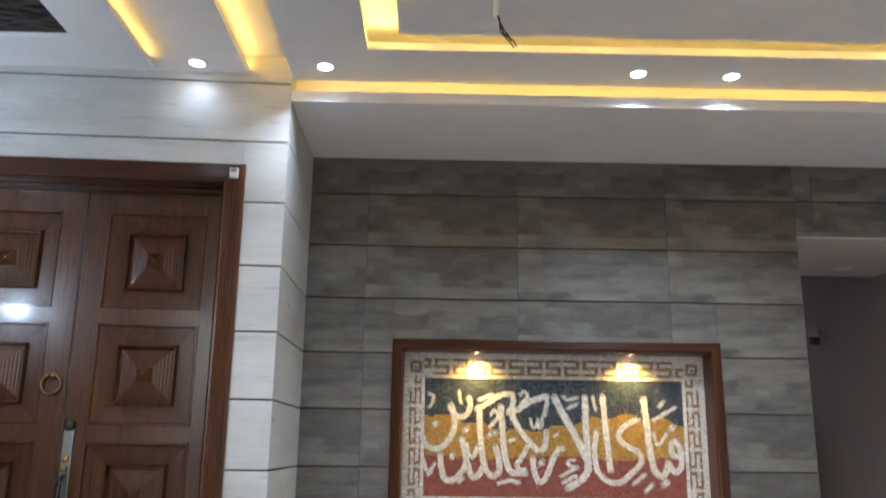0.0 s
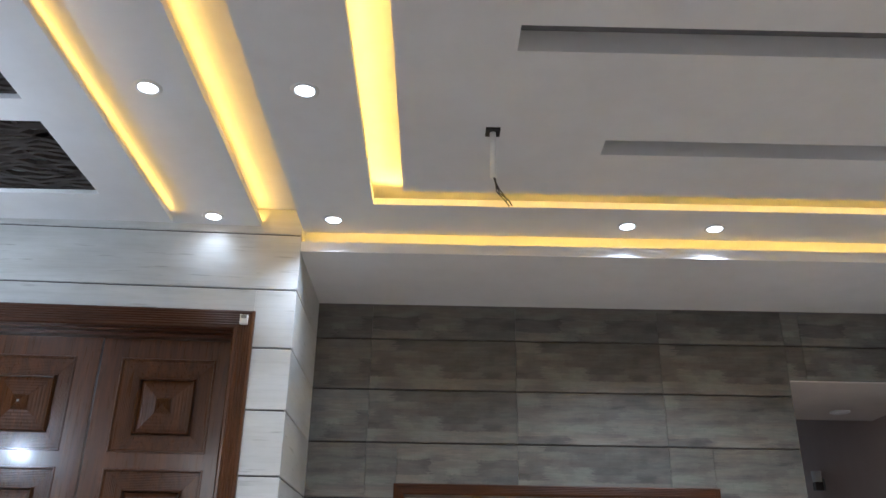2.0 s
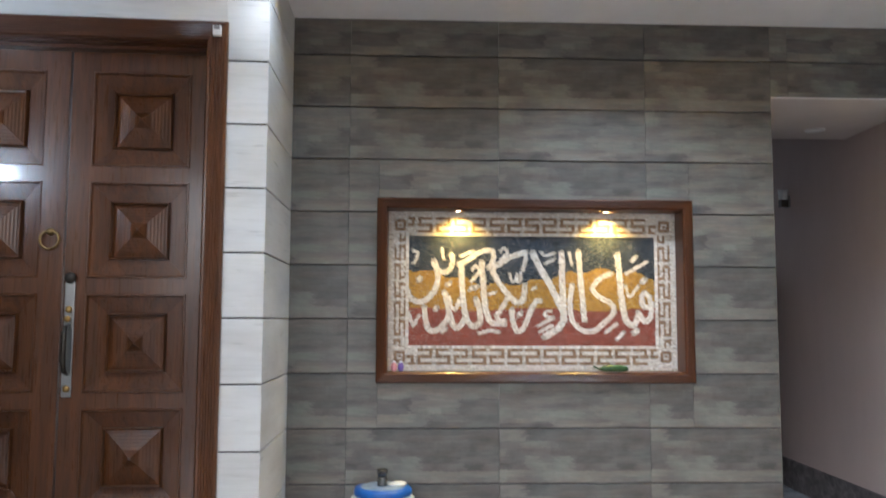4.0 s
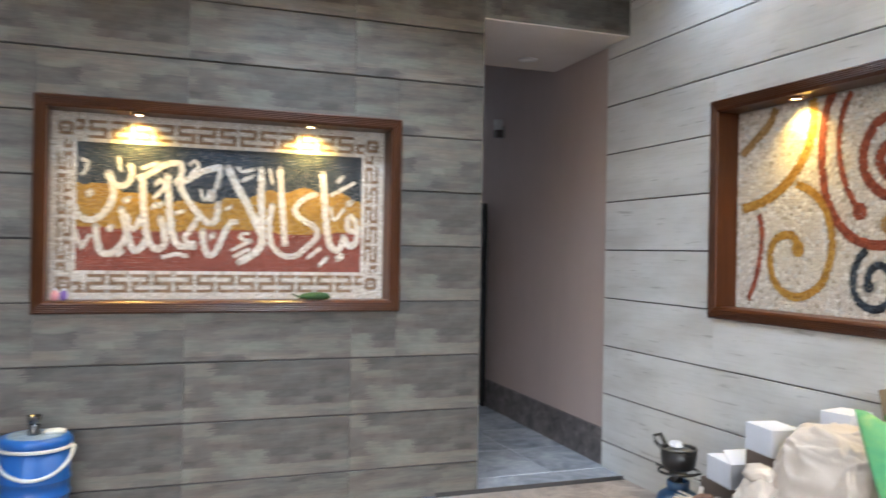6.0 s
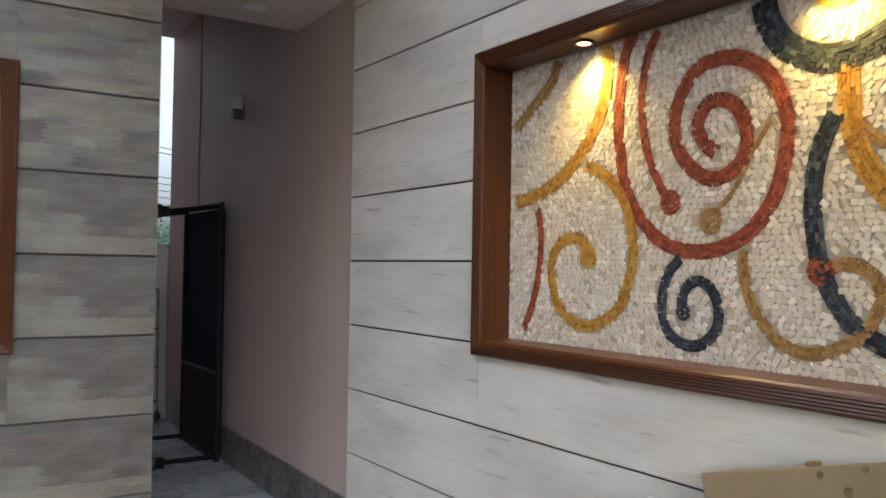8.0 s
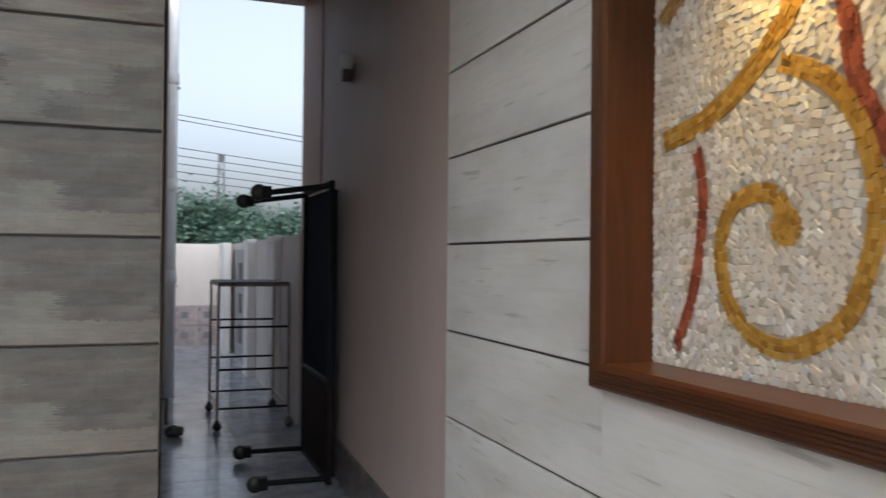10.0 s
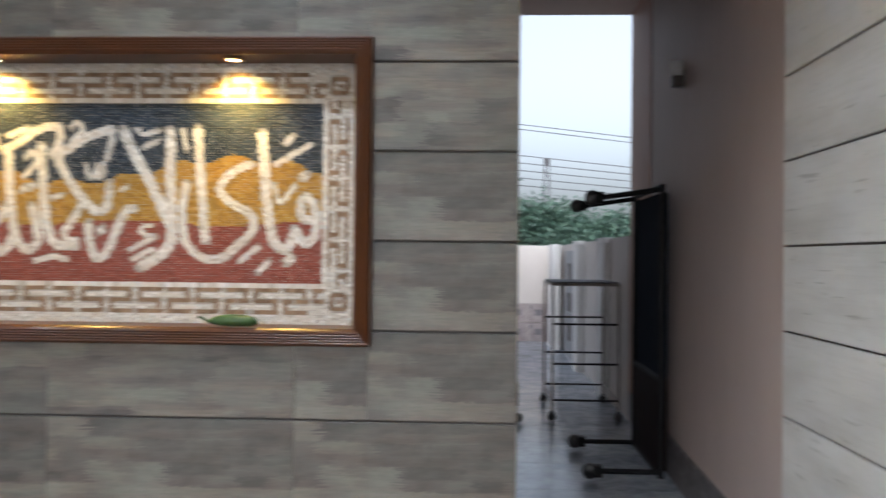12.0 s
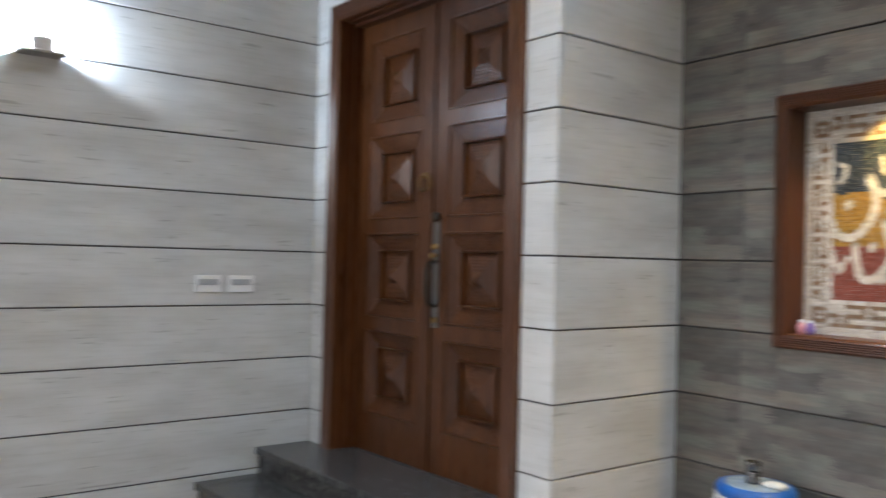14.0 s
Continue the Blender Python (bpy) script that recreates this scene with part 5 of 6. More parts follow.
# cartons and sacks heaped against the east wall
def carton(name, x, y, z, sx, sy, sz, rz, mat, label, category, flaps=True):
    c = base(name, x, y, z, label, category, "", "", rz)
    th = 0.004
    part("front_wall", box(-sx / 2, -sx / 2 + th, -sy / 2, sy / 2, 0, sz), mat, c)
    part("back_wall", box(sx / 2 - th, sx / 2, -sy / 2, sy / 2, 0, sz), mat, c)
    part("side_wall", box(-sx / 2 + th, sx / 2 - th, -sy / 2, -sy / 2 + th, 0, sz), mat, c)
    part("side_wall", box(-sx / 2 + th, sx / 2 - th, sy / 2 - th, sy / 2, 0, sz), mat, c)
    part("base_panel", box(-sx / 2 + th, sx / 2 - th, -sy / 2 + th, sy / 2 - th, 0, th), mat, c)
    if flaps:
        bm = bmesh.new()
        add_box(bm, -sx / 2, sx / 2, 0, sy * 0.42, 0, th, 0.0, pose(0, -sy / 2, sz - 0.002, 35))
        part("flap", bm, mat, c)
        bm = bmesh.new()
        add_box(bm, -sx / 2, sx / 2, -sy * 0.42, 0, 0, th, 0.0, pose(0, sy / 2, sz - 0.002, 20))
        part("flap", bm, mat, c)
    else:
        part("top_panel", box(-sx / 2, sx / 2, -sy / 2, sy / 2, sz, sz + th), mat, c)
    return c


carton("cardboard_carton", 2.97, 3.53, 0, 0.36, 0.30, 0.40, 4, M_CARDD, "dark brown cardboard carton on the floor", "carton", False)
carton("white_box", 2.86, 3.53, 0.404, 0.17, 0.20, 0.105, -10, M_PAPER, "opened white card box lying on a carton", "box")
carton("white_box", 2.985, 3.42, 0.412, 0.13, 0.12, 0.105, -6, M_PAPER, "opened white card box beside another on a carton", "box")
carton("cardboard_carton", 2.83, 3.29, 0.0, 0.115, 0.165, 0.59, 0, M_CARDD, "narrow dark carton standing on the floor", "carton", False)
carton("white_box", 2.845, 3.295, 0.594, 0.14, 0.185, 0.105, -8, M_PAPER, "small closed white card box on the heap", "box", False)
carton("white_box", 3.09, 3.16, 0.66, 0.15, 0.130, 0.110, 12, M_PAPER, "white card box standing behind the sacks", "box", False)
carton("cardboard_carton", 3.06, 3.20, 0.0, 0.30, 0.22, 0.655, 0, M_CARDD, "tall dark carton behind the sacks", "carton", False)


def sack(rx, ry, height, seed, square=0.62, waist=0.0):
    """A full plastic bag: upright rings with soft pleats, closing over a slack top."""
    r = random.Random(seed)
    k = [r.uniform(0, 6.28) for _ in range(6)]
    bm = bmesh.new()
    rings, n = [], 72
    for i in range(46):
        s = i / 45
        if s < 0.72:
            q = s / 0.72
            z, w = height * 0.90 * q, 0.90 + 0.12 * math.sin(math.pi * min(1, q * 1.1)) - waist * math.sin(math.pi * q) ** 2
        else:
            q = (s - 0.72) / 0.28 * math.pi / 2
            z, w = height * (0.90 + 0.10 * math.sin(q)), max(0.0, 0.925 * math.cos(q) ** 0.6)
        ring = []
        for j in range(n):
            a = 2 * math.pi * j / n
            c, d = math.cos(a), math.sin(a)
            x, y = math.copysign(abs(c) ** square, c), math.copysign(abs(d) ** square, d)
            pleat = 0.018 * math.sin(3 * a + 5 * s + k[0]) + 0.016 * math.sin(5 * a - 7 * s + k[1]) + 0.012 * math.sin(9 * a + 11 * s + k[2]) + 0.010 * abs(math.sin(6.5 * a - 9 * s * s + k[3]))
            p = Vector((x, y, s * 3))
            pleat += 0.08 * noise.noise(p * 0.9 + Vector((seed, 0, 0))) + 0.09 * abs(noise.noise(p * 2.1 + Vector((0, seed, 0))))
            dz = height * (0.035 * noise.noise(Vector((x * 1.3, y * 1.3, seed))) + 0.02 * abs(noise.noise(Vector((x * 3, y * 2, seed + 4))))) * min(1, s * 1.4)
            ring.append(bm.verts.new((rx * w * x * (1 + pleat), ry * w * y * (1 + pleat), z + dz)))
        rings.append(ring)
    for a, b in zip(rings, rings[1:]):
        for j in range(n):
            bm.faces.new((a[j], a[(j + 1) % n], b[(j + 1) % n], b[j]))
    bm.faces.new(rings[0][::-1])
    bmesh.ops.remove_doubles(bm, verts=rings[-1], dist=0.02)
    return bm


def drape(width, drop, seed):
    """A flat sheet folded over the sack: its far edge runs slanting down, its near edge rolls under."""
    bm = bmesh.new()
    nu, nv = 40, 34
    g = []
    for i in range(nu + 1):
        u = i / nu
        row = []
        for j in range(nv + 1):
            v = j / nv
            y = -width * u * (1.0 - 0.10 * v) - 0.50 * v
            fold = 0.010 * math.sin(5 * u + 3.0 * v + seed) + 0.016 * noise.noise(Vector((u * 3, v * 2.4, seed))) + 0.018 * math.exp(-((u - 0.55 + 0.5 * v) / 0.10) ** 2)
            x = -0.17 * math.sin(min(1.0, v * 1.2) * math.pi / 2) - fold * min(1, 0.3 + 2 * v) + 0.10 * max(0.0, u - 0.8) * 5 * v * 0.5
            z = -drop * v ** 1.15 - 0.05 * u * u + 0.020 * noise.noise(Vector((u * 4, seed, 0.0))) * (1 - v)
            row.append(bm.verts.new((x, y, z)))
        g.append(row)
    for i in range(nu):
        for j in range(nv):
            bm.faces.new((g[i][j], g[i + 1][j], g[i + 1][j + 1], g[i][j + 1]))
    bmesh.ops.recalc_face_normals(bm, faces=bm.faces)
    bmesh.ops.solidify(bm, geom=bm.faces[:], thickness=0.003)
    return bm


def fringe(length, count, seed):
    """Loose frayed strands along a torn hem, running towards -y."""
    r = random.Random(seed)
    bm = bmesh.new()
    for k in range(count):
        y = -length * (k + r.uniform(-0.4, 0.4)) / count
        d = Vector((r.uniform(-0.9, 0.4), r.uniform(-1.0, 1.0), r.uniform(0.1, 1.0))).normalized() * r.uniform(0.010, 0.030)
        p = Vector((r.uniform(-0.015, 0.015), y, 0.012 * noise.noise(Vector((y * 9, seed, 0)))))
        add_tube(bm, [p, p + d * 0.5 + Vector((0, 0, 0.006)), p + d + Vector((0, 0, -0.004))], [0.0012, 0.0009, 0.0005], 4)
    return bm


t = base("plastic_sack", 2.855, 2.915, 0, "beige translucent plastic sack, full and square-shouldered", "sack")
part("body", crumple((0.195, 0.255, 0.418), 3, 6, 0.10, 0.055, -0.8, 0.50), M_BEIGE, t, "", True)
part("neck", crumple((0.05, 0.10, 0.04), 6, 4, 0.2, 0.15), M_BEIGE, t, "", True).location = (0.0, -0.10, 0.705)
t = base("plastic_sack", 2.66, 3.15, 0, "crumpled pale plastic bag slumped on the floor", "sack")
part("body", crumple((0.11, 0.12, 0.30), 14, 5, 0.14, 0.12, -0.8, 0.7), M_BEIGE, t, "", True)
part("neck", crumple((0.05, 0.07, 0.04), 16, 4, 0.15, 0.08), M_BEIGE, t, "", True).location = (0.0, 0.02, 0.52)
t = base("paper_bag", 2.69, 3.535, 0, "crumpled reddish brown paper bag with a torn pale mouth", "bag")
part("body", crumple((0.090, 0.095, 0.205), 21, 5, 0.10, 0.05, -0.8, 0.85), M_REDCARD, t, "", True)
rr = random.Random(4)
for k in range(9):
    a = -0.6 + 0.45 * k
    bm = bmesh.new()
    add_box(bm, -0.010, 0.010, 0.0, 0.085, 0.0, 0.0015, 0.0, pose(0.045 * math.cos(a), 0.045 * math.sin(a), 0.332 + 0.012 * rr.random(), rr.uniform(-8, 22), rr.uniform(-20, 20), math.degrees(a) - 90 + rr.uniform(-30, 30)))
    part("torn_strip", bm, M_BEIGE, t, "torn pale paper strip")
t = base("black_bag", 2.745, 3.345, 0, "slack black plastic bag among the cartons", "bag")
part("body", crumple((0.060, 0.070, 0.205), 33, 5, 0.12, 0.07, -0.8, 0.7), M_BLACKPL, t, "", True)
t = base("green_sack", 2.86, 2.405, 0, "bright green plastic sack, bulging, with a frayed hem folded over", "sack")
part("body", sack(0.135, 0.275, 0.835, 5, 0.72), M_GREEN, t, "", True)
part("flap", drape(0.43, 0.66, 1.3), M_GREEN2, t, "pale blue-green flap hanging over the front", True).location = (-0.108, 0.405, 0.858)
part("hem", crumple((0.045, 0.095, 0.034), 12, 5, 0.25, 0.14), M_GREEN, t, "bunched bright green hem", True).location = (-0.02, 0.255, 0.820)
part("hem", crumple((0.040, 0.13, 0.030), 27, 5, 0.25, 0.16), M_GREEN, t, "bunched bright green hem", True).location = (-0.02, 0.065, 0.812)
part("fringe", fringe(0.24, 60, 8), M_GREEN, t, "frayed green strands").location = (-0.050, 0.305, 0.868)

# large flat carton leaning on its corner against the wall
t = base("flat_carton", 3.19, 2.83, 0.012, "large flat brown cardboard carton leaning on the wall", "carton")
t.matrix_world = pose(3.17, 2.868, 0.012, -14.6, 4.0, 0)
part("body", box(-0.05, 0.05, -1.25, 0.0, 0.0, 0.884, 0.004), M_CARD, t)
part("tape", box(-0.0515, -0.050, -1.25, 0.0, 0.44, 0.49), M_PINE, t, "strip of brown tape")
for y, z, r in ((-0.335, 0.865, 0.009), (-0.395, 0.825, 0.012), (-0.53, 0.865, 0.006), (-0.445, 0.872, 0.008), (-0.66, 0.83, 0.006)):
    part("stain", lathe([(0, 0.0007), (r * 0.8, 0.0006), (r, 0.0), (0, 0)], 14, pose(-0.0505, y, z, 0, -90)), M_STAIN, t, "brown damp stain")
part("torn_edge", crumple((0.008, 0.020, 0.008), 4, 3, 0.25, 0.15), M_STAIN, t, "lifted scrap of card").location = (-0.035, -0.315, 0.881)
tag = part("tag", box(-0.053, -0.0505, -0.482, -0.394, 0.640, 0.768), M_PAPER, t, "white paper tag")
fc = bpy.data.curves.new("figure", "FONT")
fc.body, fc.size, fc.extrude, fc.align_x, fc.align_y = "4", 0.042, 0.0004, "CENTER", "CENTER"
fo = new("figure", fc)
bpy.context.view_layer.update()
fm = bpy.data.meshes.new_from_object(fo.evaluated_get(bpy.context.evaluated_depsgraph_get()))
bpy.data.objects.remove(fo)
fm.materials.append(M_INK)
fig = new("figure", fm)
fig.parent = tag
fig.matrix_local = Matrix.Translation((-0.0538, -0.450, 0.742)) @ Matrix(((0, 0, -1), (-1, 0, 0), (0, 1, 0))).to_4x4()
for z0, z1 in ((0.652, 0.682), (0.694, 0.716)):
    part("print_line", box(-0.0538, -0.0529, -0.462, -0.455, z0, z1), M_INK, tag)
    part("print_line", box(-0.0538, -0.0529, -0.448, -0.443, z0, z1 - 0.006), M_INK, tag)

t = base("timber_offcut", 3.165, 3.02, 0.0, "dark brown timber offcut leaning behind the boxes", "offcut")
part("bar", box(-0.012, 0.012, -0.022, 0.022, 0.0, 0.815, 0.002), M_CARDD, t)
t.matrix_world = pose(3.19, 3.055, 0.002, 2, 2, 0)

# small things on the mosaic ledge
M_LEAF = plain("dark_green_skin", (0.016, 0.058, 0.008), 0.35, 0.0, 0.45, 30)
t = base("green_gourd", 1.285, 4.985, 1.12, "long dark green vegetable lying on the ledge", "vegetable")
part("body", tube([(-0.085, 0, 0.016), (-0.06, 0.002, 0.020), (-0.02, 0.003, 0.022), (0.03, 0.002, 0.022), (0.07, 0, 0.020), (0.085, 0, 0.018)], [0.006, 0.016, 0.021, 0.021, 0.017, 0.006], 12), M_LEAF, t, "", True)
part("stalk", tube([(-0.083, 0, 0.016), (-0.11, -0.004, 0.030), (-0.122, -0.006, 0.034)], 0.005, 6), M_LEAF, t)
M_PINK = plain("pink_wrapper", (0.55, 0.25, 0.28), 0.35)
M_VIOLET = plain("violet_wrapper", (0.16, 0.10, 0.36), 0.35)
for x, mt, lb in ((0.018, M_PINK, "small pink and white wrapper on the ledge"), (0.058, M_VIOLET, "small violet wrapper on the ledge")):
    t = base("sweet_wrapper", x, 5.02, 1.12, lb, "wrapper")
    part("body", crumple((0.018, 0.014, 0.030), 7 + x * 50, 3, 0.15, 0.12), mt, t)
    part("twist", crumple((0.012, 0.006, 0.010), 9, 2, 0.2, 0.1), M_PAPER, t).location = (0, 0, 0.045)

# ---- passage ----
M_TEXT = plain("dark_blue_fabric", (0.009, 0.015, 0.026), 0.95, 0.0, 0.25, 60, 0.3, 0.1)
M_MAROON = plain("dark_maroon_board", (0.012, 0.0045, 0.004), 0.7, 0.0, 0.2, 9.0, 0.08, 0.15)
M_TUBEB = plain("black_steel_tube", (0.006, 0.006, 0.007), 0.6, 0.0, 0.3, 9.0, 0.08, 0.2)
M_MAST = plain("grey_galvanised", (0.06, 0.06, 0.065), 0.7, 0.0, 0.1)
t = base("folding_bed", 3.235, 7.60, 0.018, "dark folding bed stood on end against the wall", "bed")
part("mattress", box(0.0, 0.05, -0.37, 0.37, 0.62, 1.76, 0.02), M_TEXT, t, "dark blue fabric mattress")
part("board", box(-0.01, 0.045, -0.38, 0.38, 0.06, 0.62, 0.006), M_MAROON, t, "dark maroon foot board")
for y in (-0.42, 0.42):
    part("side_rail", tube([(0.0, y, 0.03), (0.0, y, 1.80)], 0.018, 10), M_TUBEB, t)
for z in (0.045, 0.62, 1.79):
    part("cross_rail", tube([(0.0, -0.42, z), (0.0, 0.42, z)], 0.018, 10), M_TUBEB, t)
for y in (-0.40, 0.40):
    for z, dz in ((0.06, 0.0), (1.775, -0.055)):
        lg = part("leg", tube([(0.0, y, z), (-0.37, y, z + dz)], 0.017, 10), M_TUBEB, t)
        part("caster", lathe([(0, -0.020), (0.040, -0.020), (0.047, -0.012), (0.047, 0.012), (0.040, 0.020), (0, 0.020)], 20, pose(-0.420, y, max(z + dz, 0.047), 90)), M_BLACK, lg, "black caster wheel", True)
        part("fork", box(-0.405, -0.350, y - 0.030, y + 0.030, max(z + dz - 0.034, 0.0), z + dz + 0.036, 0.006), M_TUBEB, lg)

M_CHROME = plain("rusty_steel_tube", (0.30, 0.255, 0.225), 0.5, 0.2, 0.35, 25)
t = base("steel_trolley", 3.02, 9.45, 0.018, "tall bare steel tube trolley frame on casters", "trolley")
fx, fy = 0.275, 0.44
for x in (-fx, fx):
    for y in (-fy, fy):
        lg = part("leg", tube([(x, y, 0.07), (x * 0.985, y * 0.93, 1.13)], 0.011, 8), M_CHROME, t)
        part("caster", lathe([(0, -0.012), (0.030, -0.012), (0.036, -0.006), (0.036, 0.006), (0.030, 0.012), (0, 0.012)], 16, pose(x, y, 0.036, 90)), M_BLACK, lg, "black caster wheel", True)
        part("cap", lathe([(0.016, 0.062), (0.020, 0.066), (0.016, 0.085), (0, 0.085), (0, 0.062)], 12, pose(x, y, 0)), M_BLACK, lg)
for z, mt in ((1.13, M_CHROME), (0.80, M_TUBEB), (0.47, M_TUBEB), (0.17, M_TUBEB)):
    k = 1 - 0.07 * z / 1.13
    for y in (-fy * k, fy * k):
        part("cross_bar", tube([(-fx, y, z), (fx, y, z)], 0.009 if z < 1 else 0.012, 8), mt, t)
    if z > 1 or z < 0.2:
        for x in (-fx, fx):
            part("side_bar", tube([(x, -fy * k, z), (x, fy * k, z)], 0.009 if z < 1 else 0.012, 8), M_CHROME, t)
part("tray", box(-fx, fx, -fy * 0.95, fy * 0.95, 1.142, 1.152), M_MAST, t, "thin pale top tray")

t = base("drain_pipe", 2.425, 10.9, 0.018, "white plastic drain pipe on the house corner", "pipe")
part("pipe", tube([(0, 0, 0), (0, 0, 5.2)], 0.055, 18), M_PVC, t, "", True)
for z in (1.15, 2.05, 3.1, 4.2):
    part("coupling", lathe([(0.056, -0.06), (0.066, -0.055), (0.066, 0.055), (0.056, 0.06)], 20, pose(0, 0, z)), M_PVC, t, "", True)
    part("clip", box(-0.07, 0.075, -0.02, 0.02, z - 0.10, z - 0.08), M_STEEL, t)
t = base("side_door", JAMB + 0.006, 6.2, 0.018, "dark flush side door in the house wall, closed", "door")
part("leaf", box(-0.03, 0.014, -0.48, 0.48, 0.0, 2.35, 0.003), M_MAROON, t)
part("handle", tube([(0.012, -0.40, 0.80), (0.034, -0.40, 0.80), (0.034, -0.40, 0.70)], 0.007, 8), M_DARKM, t)
t = base("stone_chip", 2.43, 8.9, 0.018, "small dark stone lying on the passage floor", "stone")
part("body", crumple((0.07, 0.06, 0.05), 15, 3, 0.2, 0.1), M_GRANITE, t)

# yard side wall: bays between piers, one with a pierced grey panel
M_PIER = plaster("white_pier_paint", (0.76, 0.74, 0.72), 0.04, 0.75)
M_GREYP = plaster("grey_plaster", (0.36, 0.36, 0.37), 0.08, 0.8)
slab("wall_yard_side", box(3.385, 3.56, 9.1, 15.4, 0, 1.56), M_OUTPL, "cream plastered side wall of the yard")
for y0, y1, h, x in ((10.05, 10.45, 1.552, 3.32), (11.9, 12.3, 1.556, 3.29), (14.2, 15.1, 1.552, 3.22)):
    t = base("yard_pier", x + 0.05, (y0 + y1) / 2, 0.018, "cream plastered pier of the yard wall", "pier", "yard piers")
    part("shaft", box(-0.05, 0.045, -(y1 - y0) / 2, (y1 - y0) / 2, 0, h - 0.06), M_PIER, t)
    part("cap", box(-0.06, 0.045, -(y1 - y0) / 2 - 0.015, (y1 - y0) / 2 + 0.015, h - 0.06, h, 0.008), M_PIER, t)
t = base("yard_screen", 3.375, 13.25, 0.018, "grey pierced screen panel set in the yard wall", "screen")
bm = bmesh.new()
holes = [(-0.25, 0.25, 1.02, 1.28), (-0.25, 0.25, 0.62, 0.88), (-0.25, 0.25, 0.22, 0.48)]
for q in minus([(-0.55, 0.55, 0.0, 1.45)], holes):
    add_box(bm, -0.03, 0.008, *q[:2], *q[2:])
part("panel", bm, M_GREYP, t)
for u0, u1, z0, z1 in holes:
    part("recess", box(-0.006, 0.006, u0, u1, z0, z1), M_CARDD, t, "dark recess")

# motif tiles along the foot of the back wall
M_PINKT = stone_floor("pink_grey_tile", (0.30, 0.25, 0.24), (0.42, 0.36, 0.35), (0.50, 0.44, 0.43), 0.4, 9)
M_MOTIF = plain("grey_motif_glaze", (0.20, 0.19, 0.20), 0.4)
for i in range(5):
    for j in range(2):
        t = base("motif_tile", 1.75 + 0.335 * i, 15.398, 0.17 + 0.31 * j, "pinkish glazed tile with a grey square motif", "tile", "back wall tiles")
        part("tile", box(-0.163, 0.163, -0.012, 0.0, -0.15, 0.15, 0.003), M_PINKT, t)
        part("motif", box(-0.055, 0.055, -0.0145, -0.0115, -0.045, 0.055, 0.002), M_MOTIF, t)
        part("corner_mark", box(-0.140, -0.10, -0.0145, -0.0115, 0.06, 0.12, 0.002), M_MOTIF, t)

# ---- beyond the yard: shrubs, a mast and overhead wires ----
def leaf_material(name, lo, hi):
    m, n, l, b = material(name, 0.55)
    g = n.new("ShaderNodeNewGeometry")
    l.new(ramp(n, l, g.outputs["Random Per Island"], [(0, lo), (1, hi)]), b.inputs["Base Color"])
    b.inputs["Subsurface Weight"].default_value = 0.0
    return m


# leaf green shifted towards blue; distance haze is put into the colour
M_FOL = leaf_material("hazed_shrub_leaf", (0.026, 0.060, 0.044), (0.070, 0.122, 0.084))
M_BARK = plain("grey_bark", (0.13, 0.10, 0.075), 0.85, 0.0, 0.3, 20, 0.5)


def tree(x, y, height, spread, seed):
    r = random.Random(seed)
    t = base("shrub_tree", x, y, -0.13, "dense dark green shrub tree behind the wall", "tree", "trees beyond the wall")
    bm = bmesh.new()
    add_tube(bm, [(0, 0, 0), (0.05, 0.02, height * 0.3), (0.0, 0.05, height * 0.65)], [0.11, 0.08, 0.03], 8)
    tips = []
    for k in range(14):
        a, q = r.uniform(0, 6.28), r.uniform(0.45, 0.95)
        e = Vector((spread * q * math.cos(a), spread * q * math.sin(a), height * r.uniform(0.5, 0.95)))
        add_tube(bm, [(0, 0.02, height * 0.28), e * 0.5 + Vector((0, 0, height * 0.12)), e], [0.05, 0.03, 0.01], 6)
        tips.append(e)
    part("trunk", bm, M_BARK, t)
    v, f = [], []
    for k in range(11000):
        c = r.choice(tips) if r.random() < 0.75 else Vector((0, 0, height * 0.62))
        d = Vector((r.gauss(0, 1), r.gauss(0, 1), r.gauss(0, 0.8))) * spread * 0.23
        p = c + d
        if p.z < height * 0.18:
            continue
        s = r.uniform(0.045, 0.095)
        q = Euler((r.uniform(0, 6.28), r.uniform(-0.9, 0.9), r.uniform(0, 6.28))).to_matrix()
        k0 = len(v)
        for a in ((-s, 0, 0), (0, -s * 0.42, s * 0.1), (s, 0, 0), (0, s * 0.42, s * 0.1)):
            v.append(p + q @ Vector(a))
        f += [(k0, k0 + 1, k0 + 2), (k0, k0 + 2, k0 + 3)]
    me = bpy.data.meshes.new("crown")
    me.from_pydata(v, [], f)
    me.materials.append(M_FOL)
    cr = new("crown", me)
    cr.parent = t


for k, (x, y, hgt, sp) in enumerate(((1.6, 20.5, 1.9, 1.2), (3.1, 21.0, 2.75, 1.3), (4.6, 20.0, 2.25, 1.2), (6.4, 21.0, 2.2, 1.5), (0.0, 23.0, 2.4, 1.6), (8.2, 24.0, 2.3, 1.6), (4.0, 25.0, 2.5, 1.8), (1.9, 26.0, 2.5, 1.8))):
    tree(x, y, hgt, sp, 40 + k)

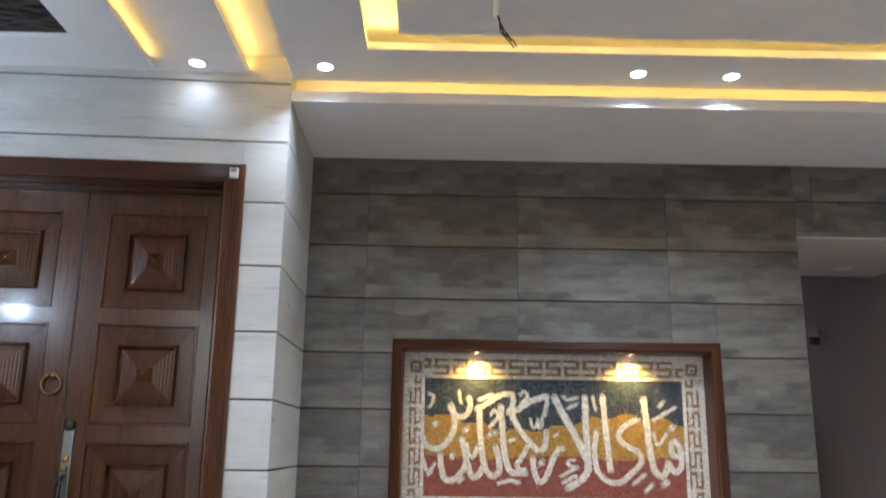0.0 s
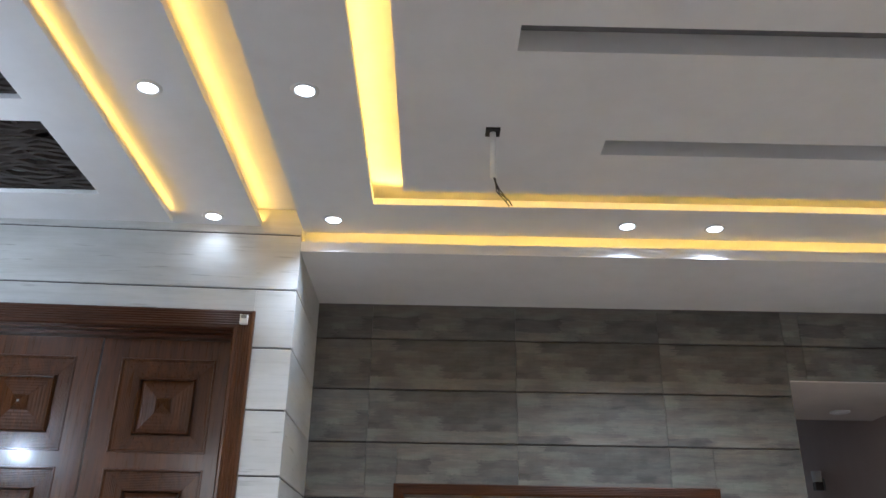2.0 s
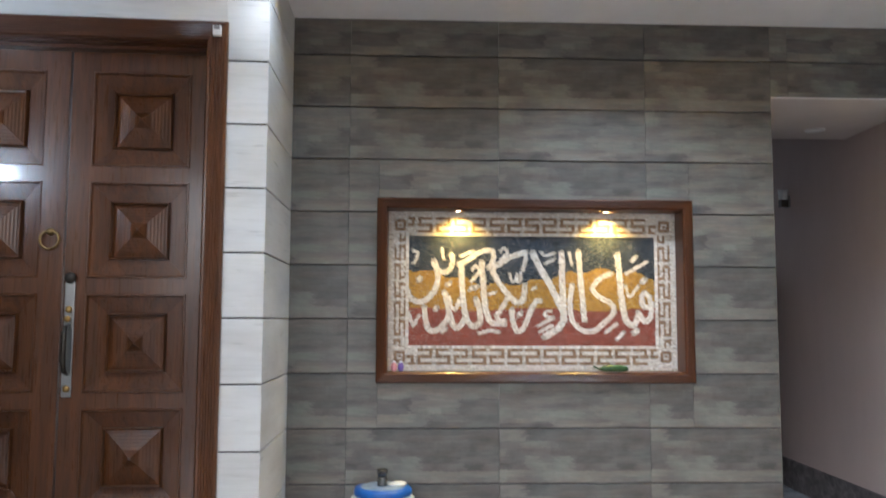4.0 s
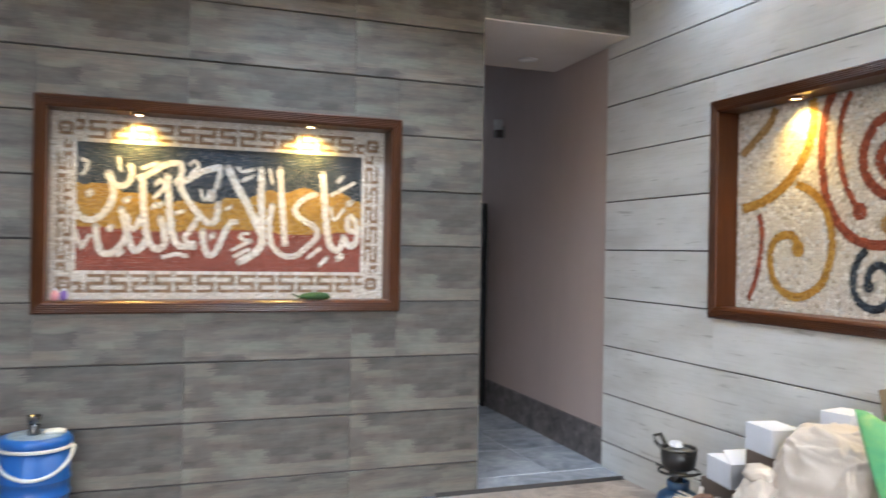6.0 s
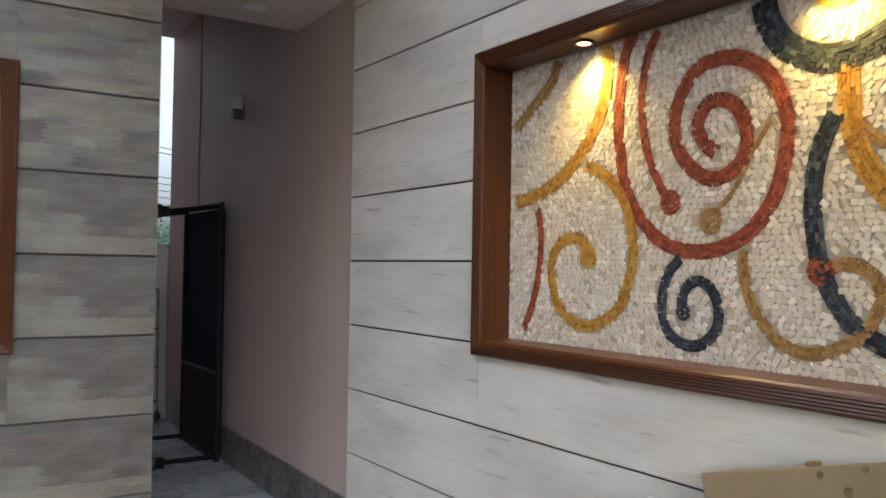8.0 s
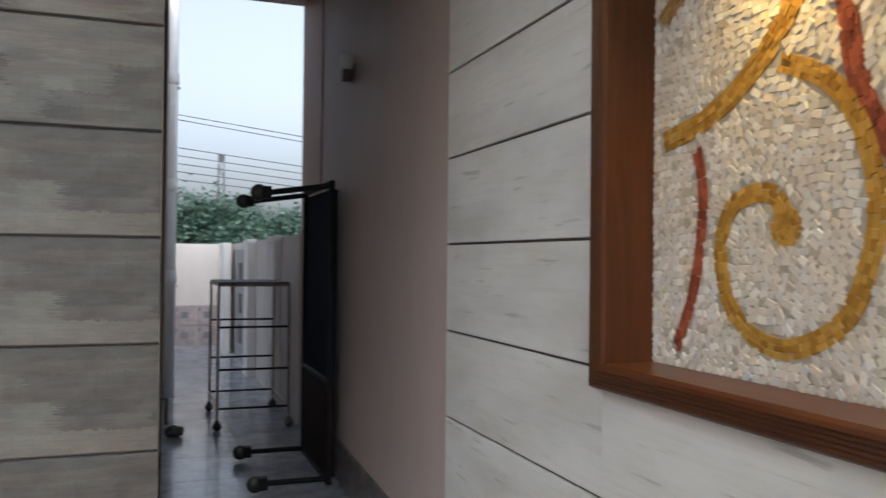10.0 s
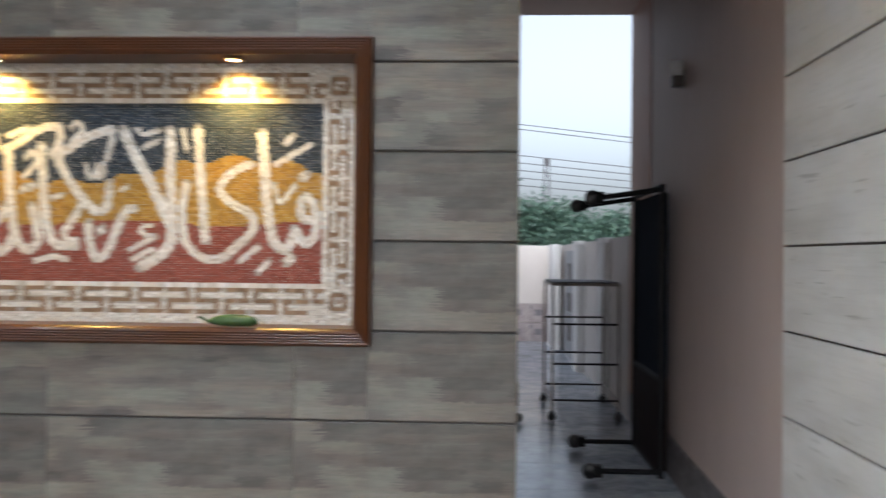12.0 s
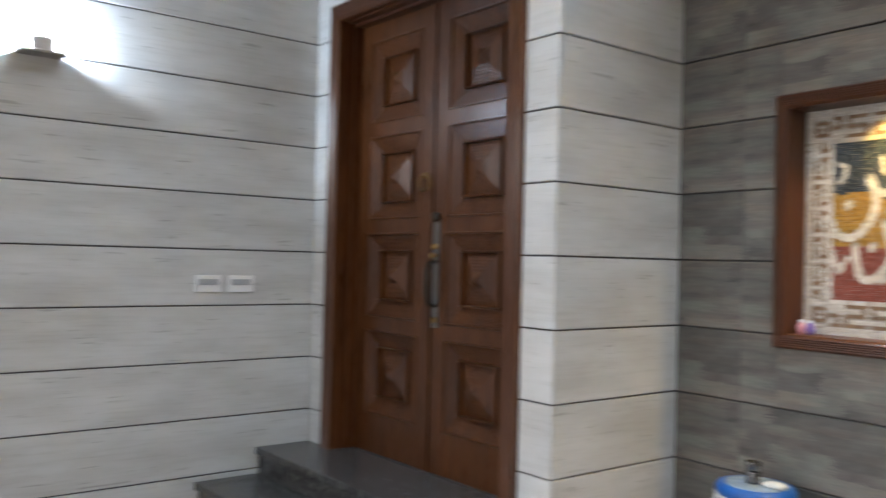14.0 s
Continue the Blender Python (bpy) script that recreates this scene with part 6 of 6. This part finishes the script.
t = base("lattice_mast", 7.0, 62.0, -0.13, "slim distant steel lattice mast", "mast")
for dx, dy in ((-0.4, -0.4), (0.4, -0.4), (0.4, 0.4), (-0.4, 0.4)):
    part("post", tube([(dx, dy, 0), (dx * 0.35, dy * 0.35, 8.4)], 0.04, 6), M_MAST, t)
bm = bmesh.new()
for k in range(8):
    z, s = 1.0 * k, 0.4 - 0.028 * k
    sg = -1 if k % 2 else 1
    add_tube(bm, [(-s * sg, -s, z), (s * sg, -s, z + 1.0)], 0.03, 5)
    add_tube(bm, [(-s, s * sg, z), (-s, -s * sg, z + 1.0)], 0.03, 5)
part("bracing", bm, M_MAST, t)
part("head", box(-0.22, 0.22, -0.2, 0.2, 8.3, 8.8, 0.05), M_MAST, t, "grey antenna head")
t = base("utility_pole", 2.75, 45.0, -0.13, "distant utility pole with a run of overhead wires", "pole")
part("pole", lathe([(0, 0), (0.14, 0), (0.09, 9.6), (0, 9.6)], 14), M_MAST, t)
part("crossarm", box(-0.7, 0.7, -0.05, 0.05, 8.3, 8.4), M_MAST, t)
for x in (-0.6, 0.6):
    part("insulator", lathe([(0, 0), (0.05, 0.0), (0.08, 0.06), (0.04, 0.10), (0.08, 0.14), (0.03, 0.2), (0, 0.2)], 10, pose(x, 0, 8.4)), M_BLACK, t)
for z0, z1 in ((8.65, 6.3), (8.4, 6.0), (7.0, 4.9), (6.6, 4.6), (6.2, 4.3), (5.8, 4.0), (5.4, 3.7)):
    pts = [(-19 + 4 * i, -0.1, z0 + (z1 - z0) * (i - 4.75) / 5 + 0.10 * ((i - 5) / 5) ** 2) for i in range(11)]
    part("wire", tube(pts, 0.024, 5), M_MAST, t)


# ---- floor tiles and tile courses ----
def floor_tiles(parent, x0, x1, y0, y1, step, z, mat):
    h = step / 2 - 0.0015
    me = bpy.data.meshes.new("floor_tile")
    b = 0.0015
    me.from_pydata([(-h, -h, -0.012), (h, -h, -0.012), (h, h, -0.012), (-h, h, -0.012), (-h, -h, -b), (h, -h, -b), (h, h, -b), (-h, h, -b), (-h + b, -h + b, 0), (h - b, -h + b, 0), (h - b, h - b, 0), (-h + b, h - b, 0)], [],
                   [(8, 9, 10, 11)] + [q for i in range(4) for q in ((i, (i + 1) % 4, (i + 1) % 4 + 4, i + 4), (i + 4, (i + 1) % 4 + 4, (i + 1) % 4 + 8, i + 8))])
    me.materials.append(mat)
    y = y1 - step / 2
    while y > y0:
        x = x0 + step / 2
        while x < x1 - step * 0.4:
            ob = new("floor_tile", me)
            ob.location = (x, y, z)
            ob.parent = parent
            x += step
        y -= step


floor_tiles(bpy.data.objects["floor"], WEST, EAST + 0.3, -1.0, NORTH - 0.03, 0.497, 0.0, M_FLOOR)
floor_tiles(bpy.data.objects["floor_passage"], JAMB - 0.01, EAST + 0.3, NORTH + 0.003, 15.4, 0.60, 0.018, M_YARD)
lay_tiles()
wall_front.matrix_world = SKEW @ wall_front.matrix_world
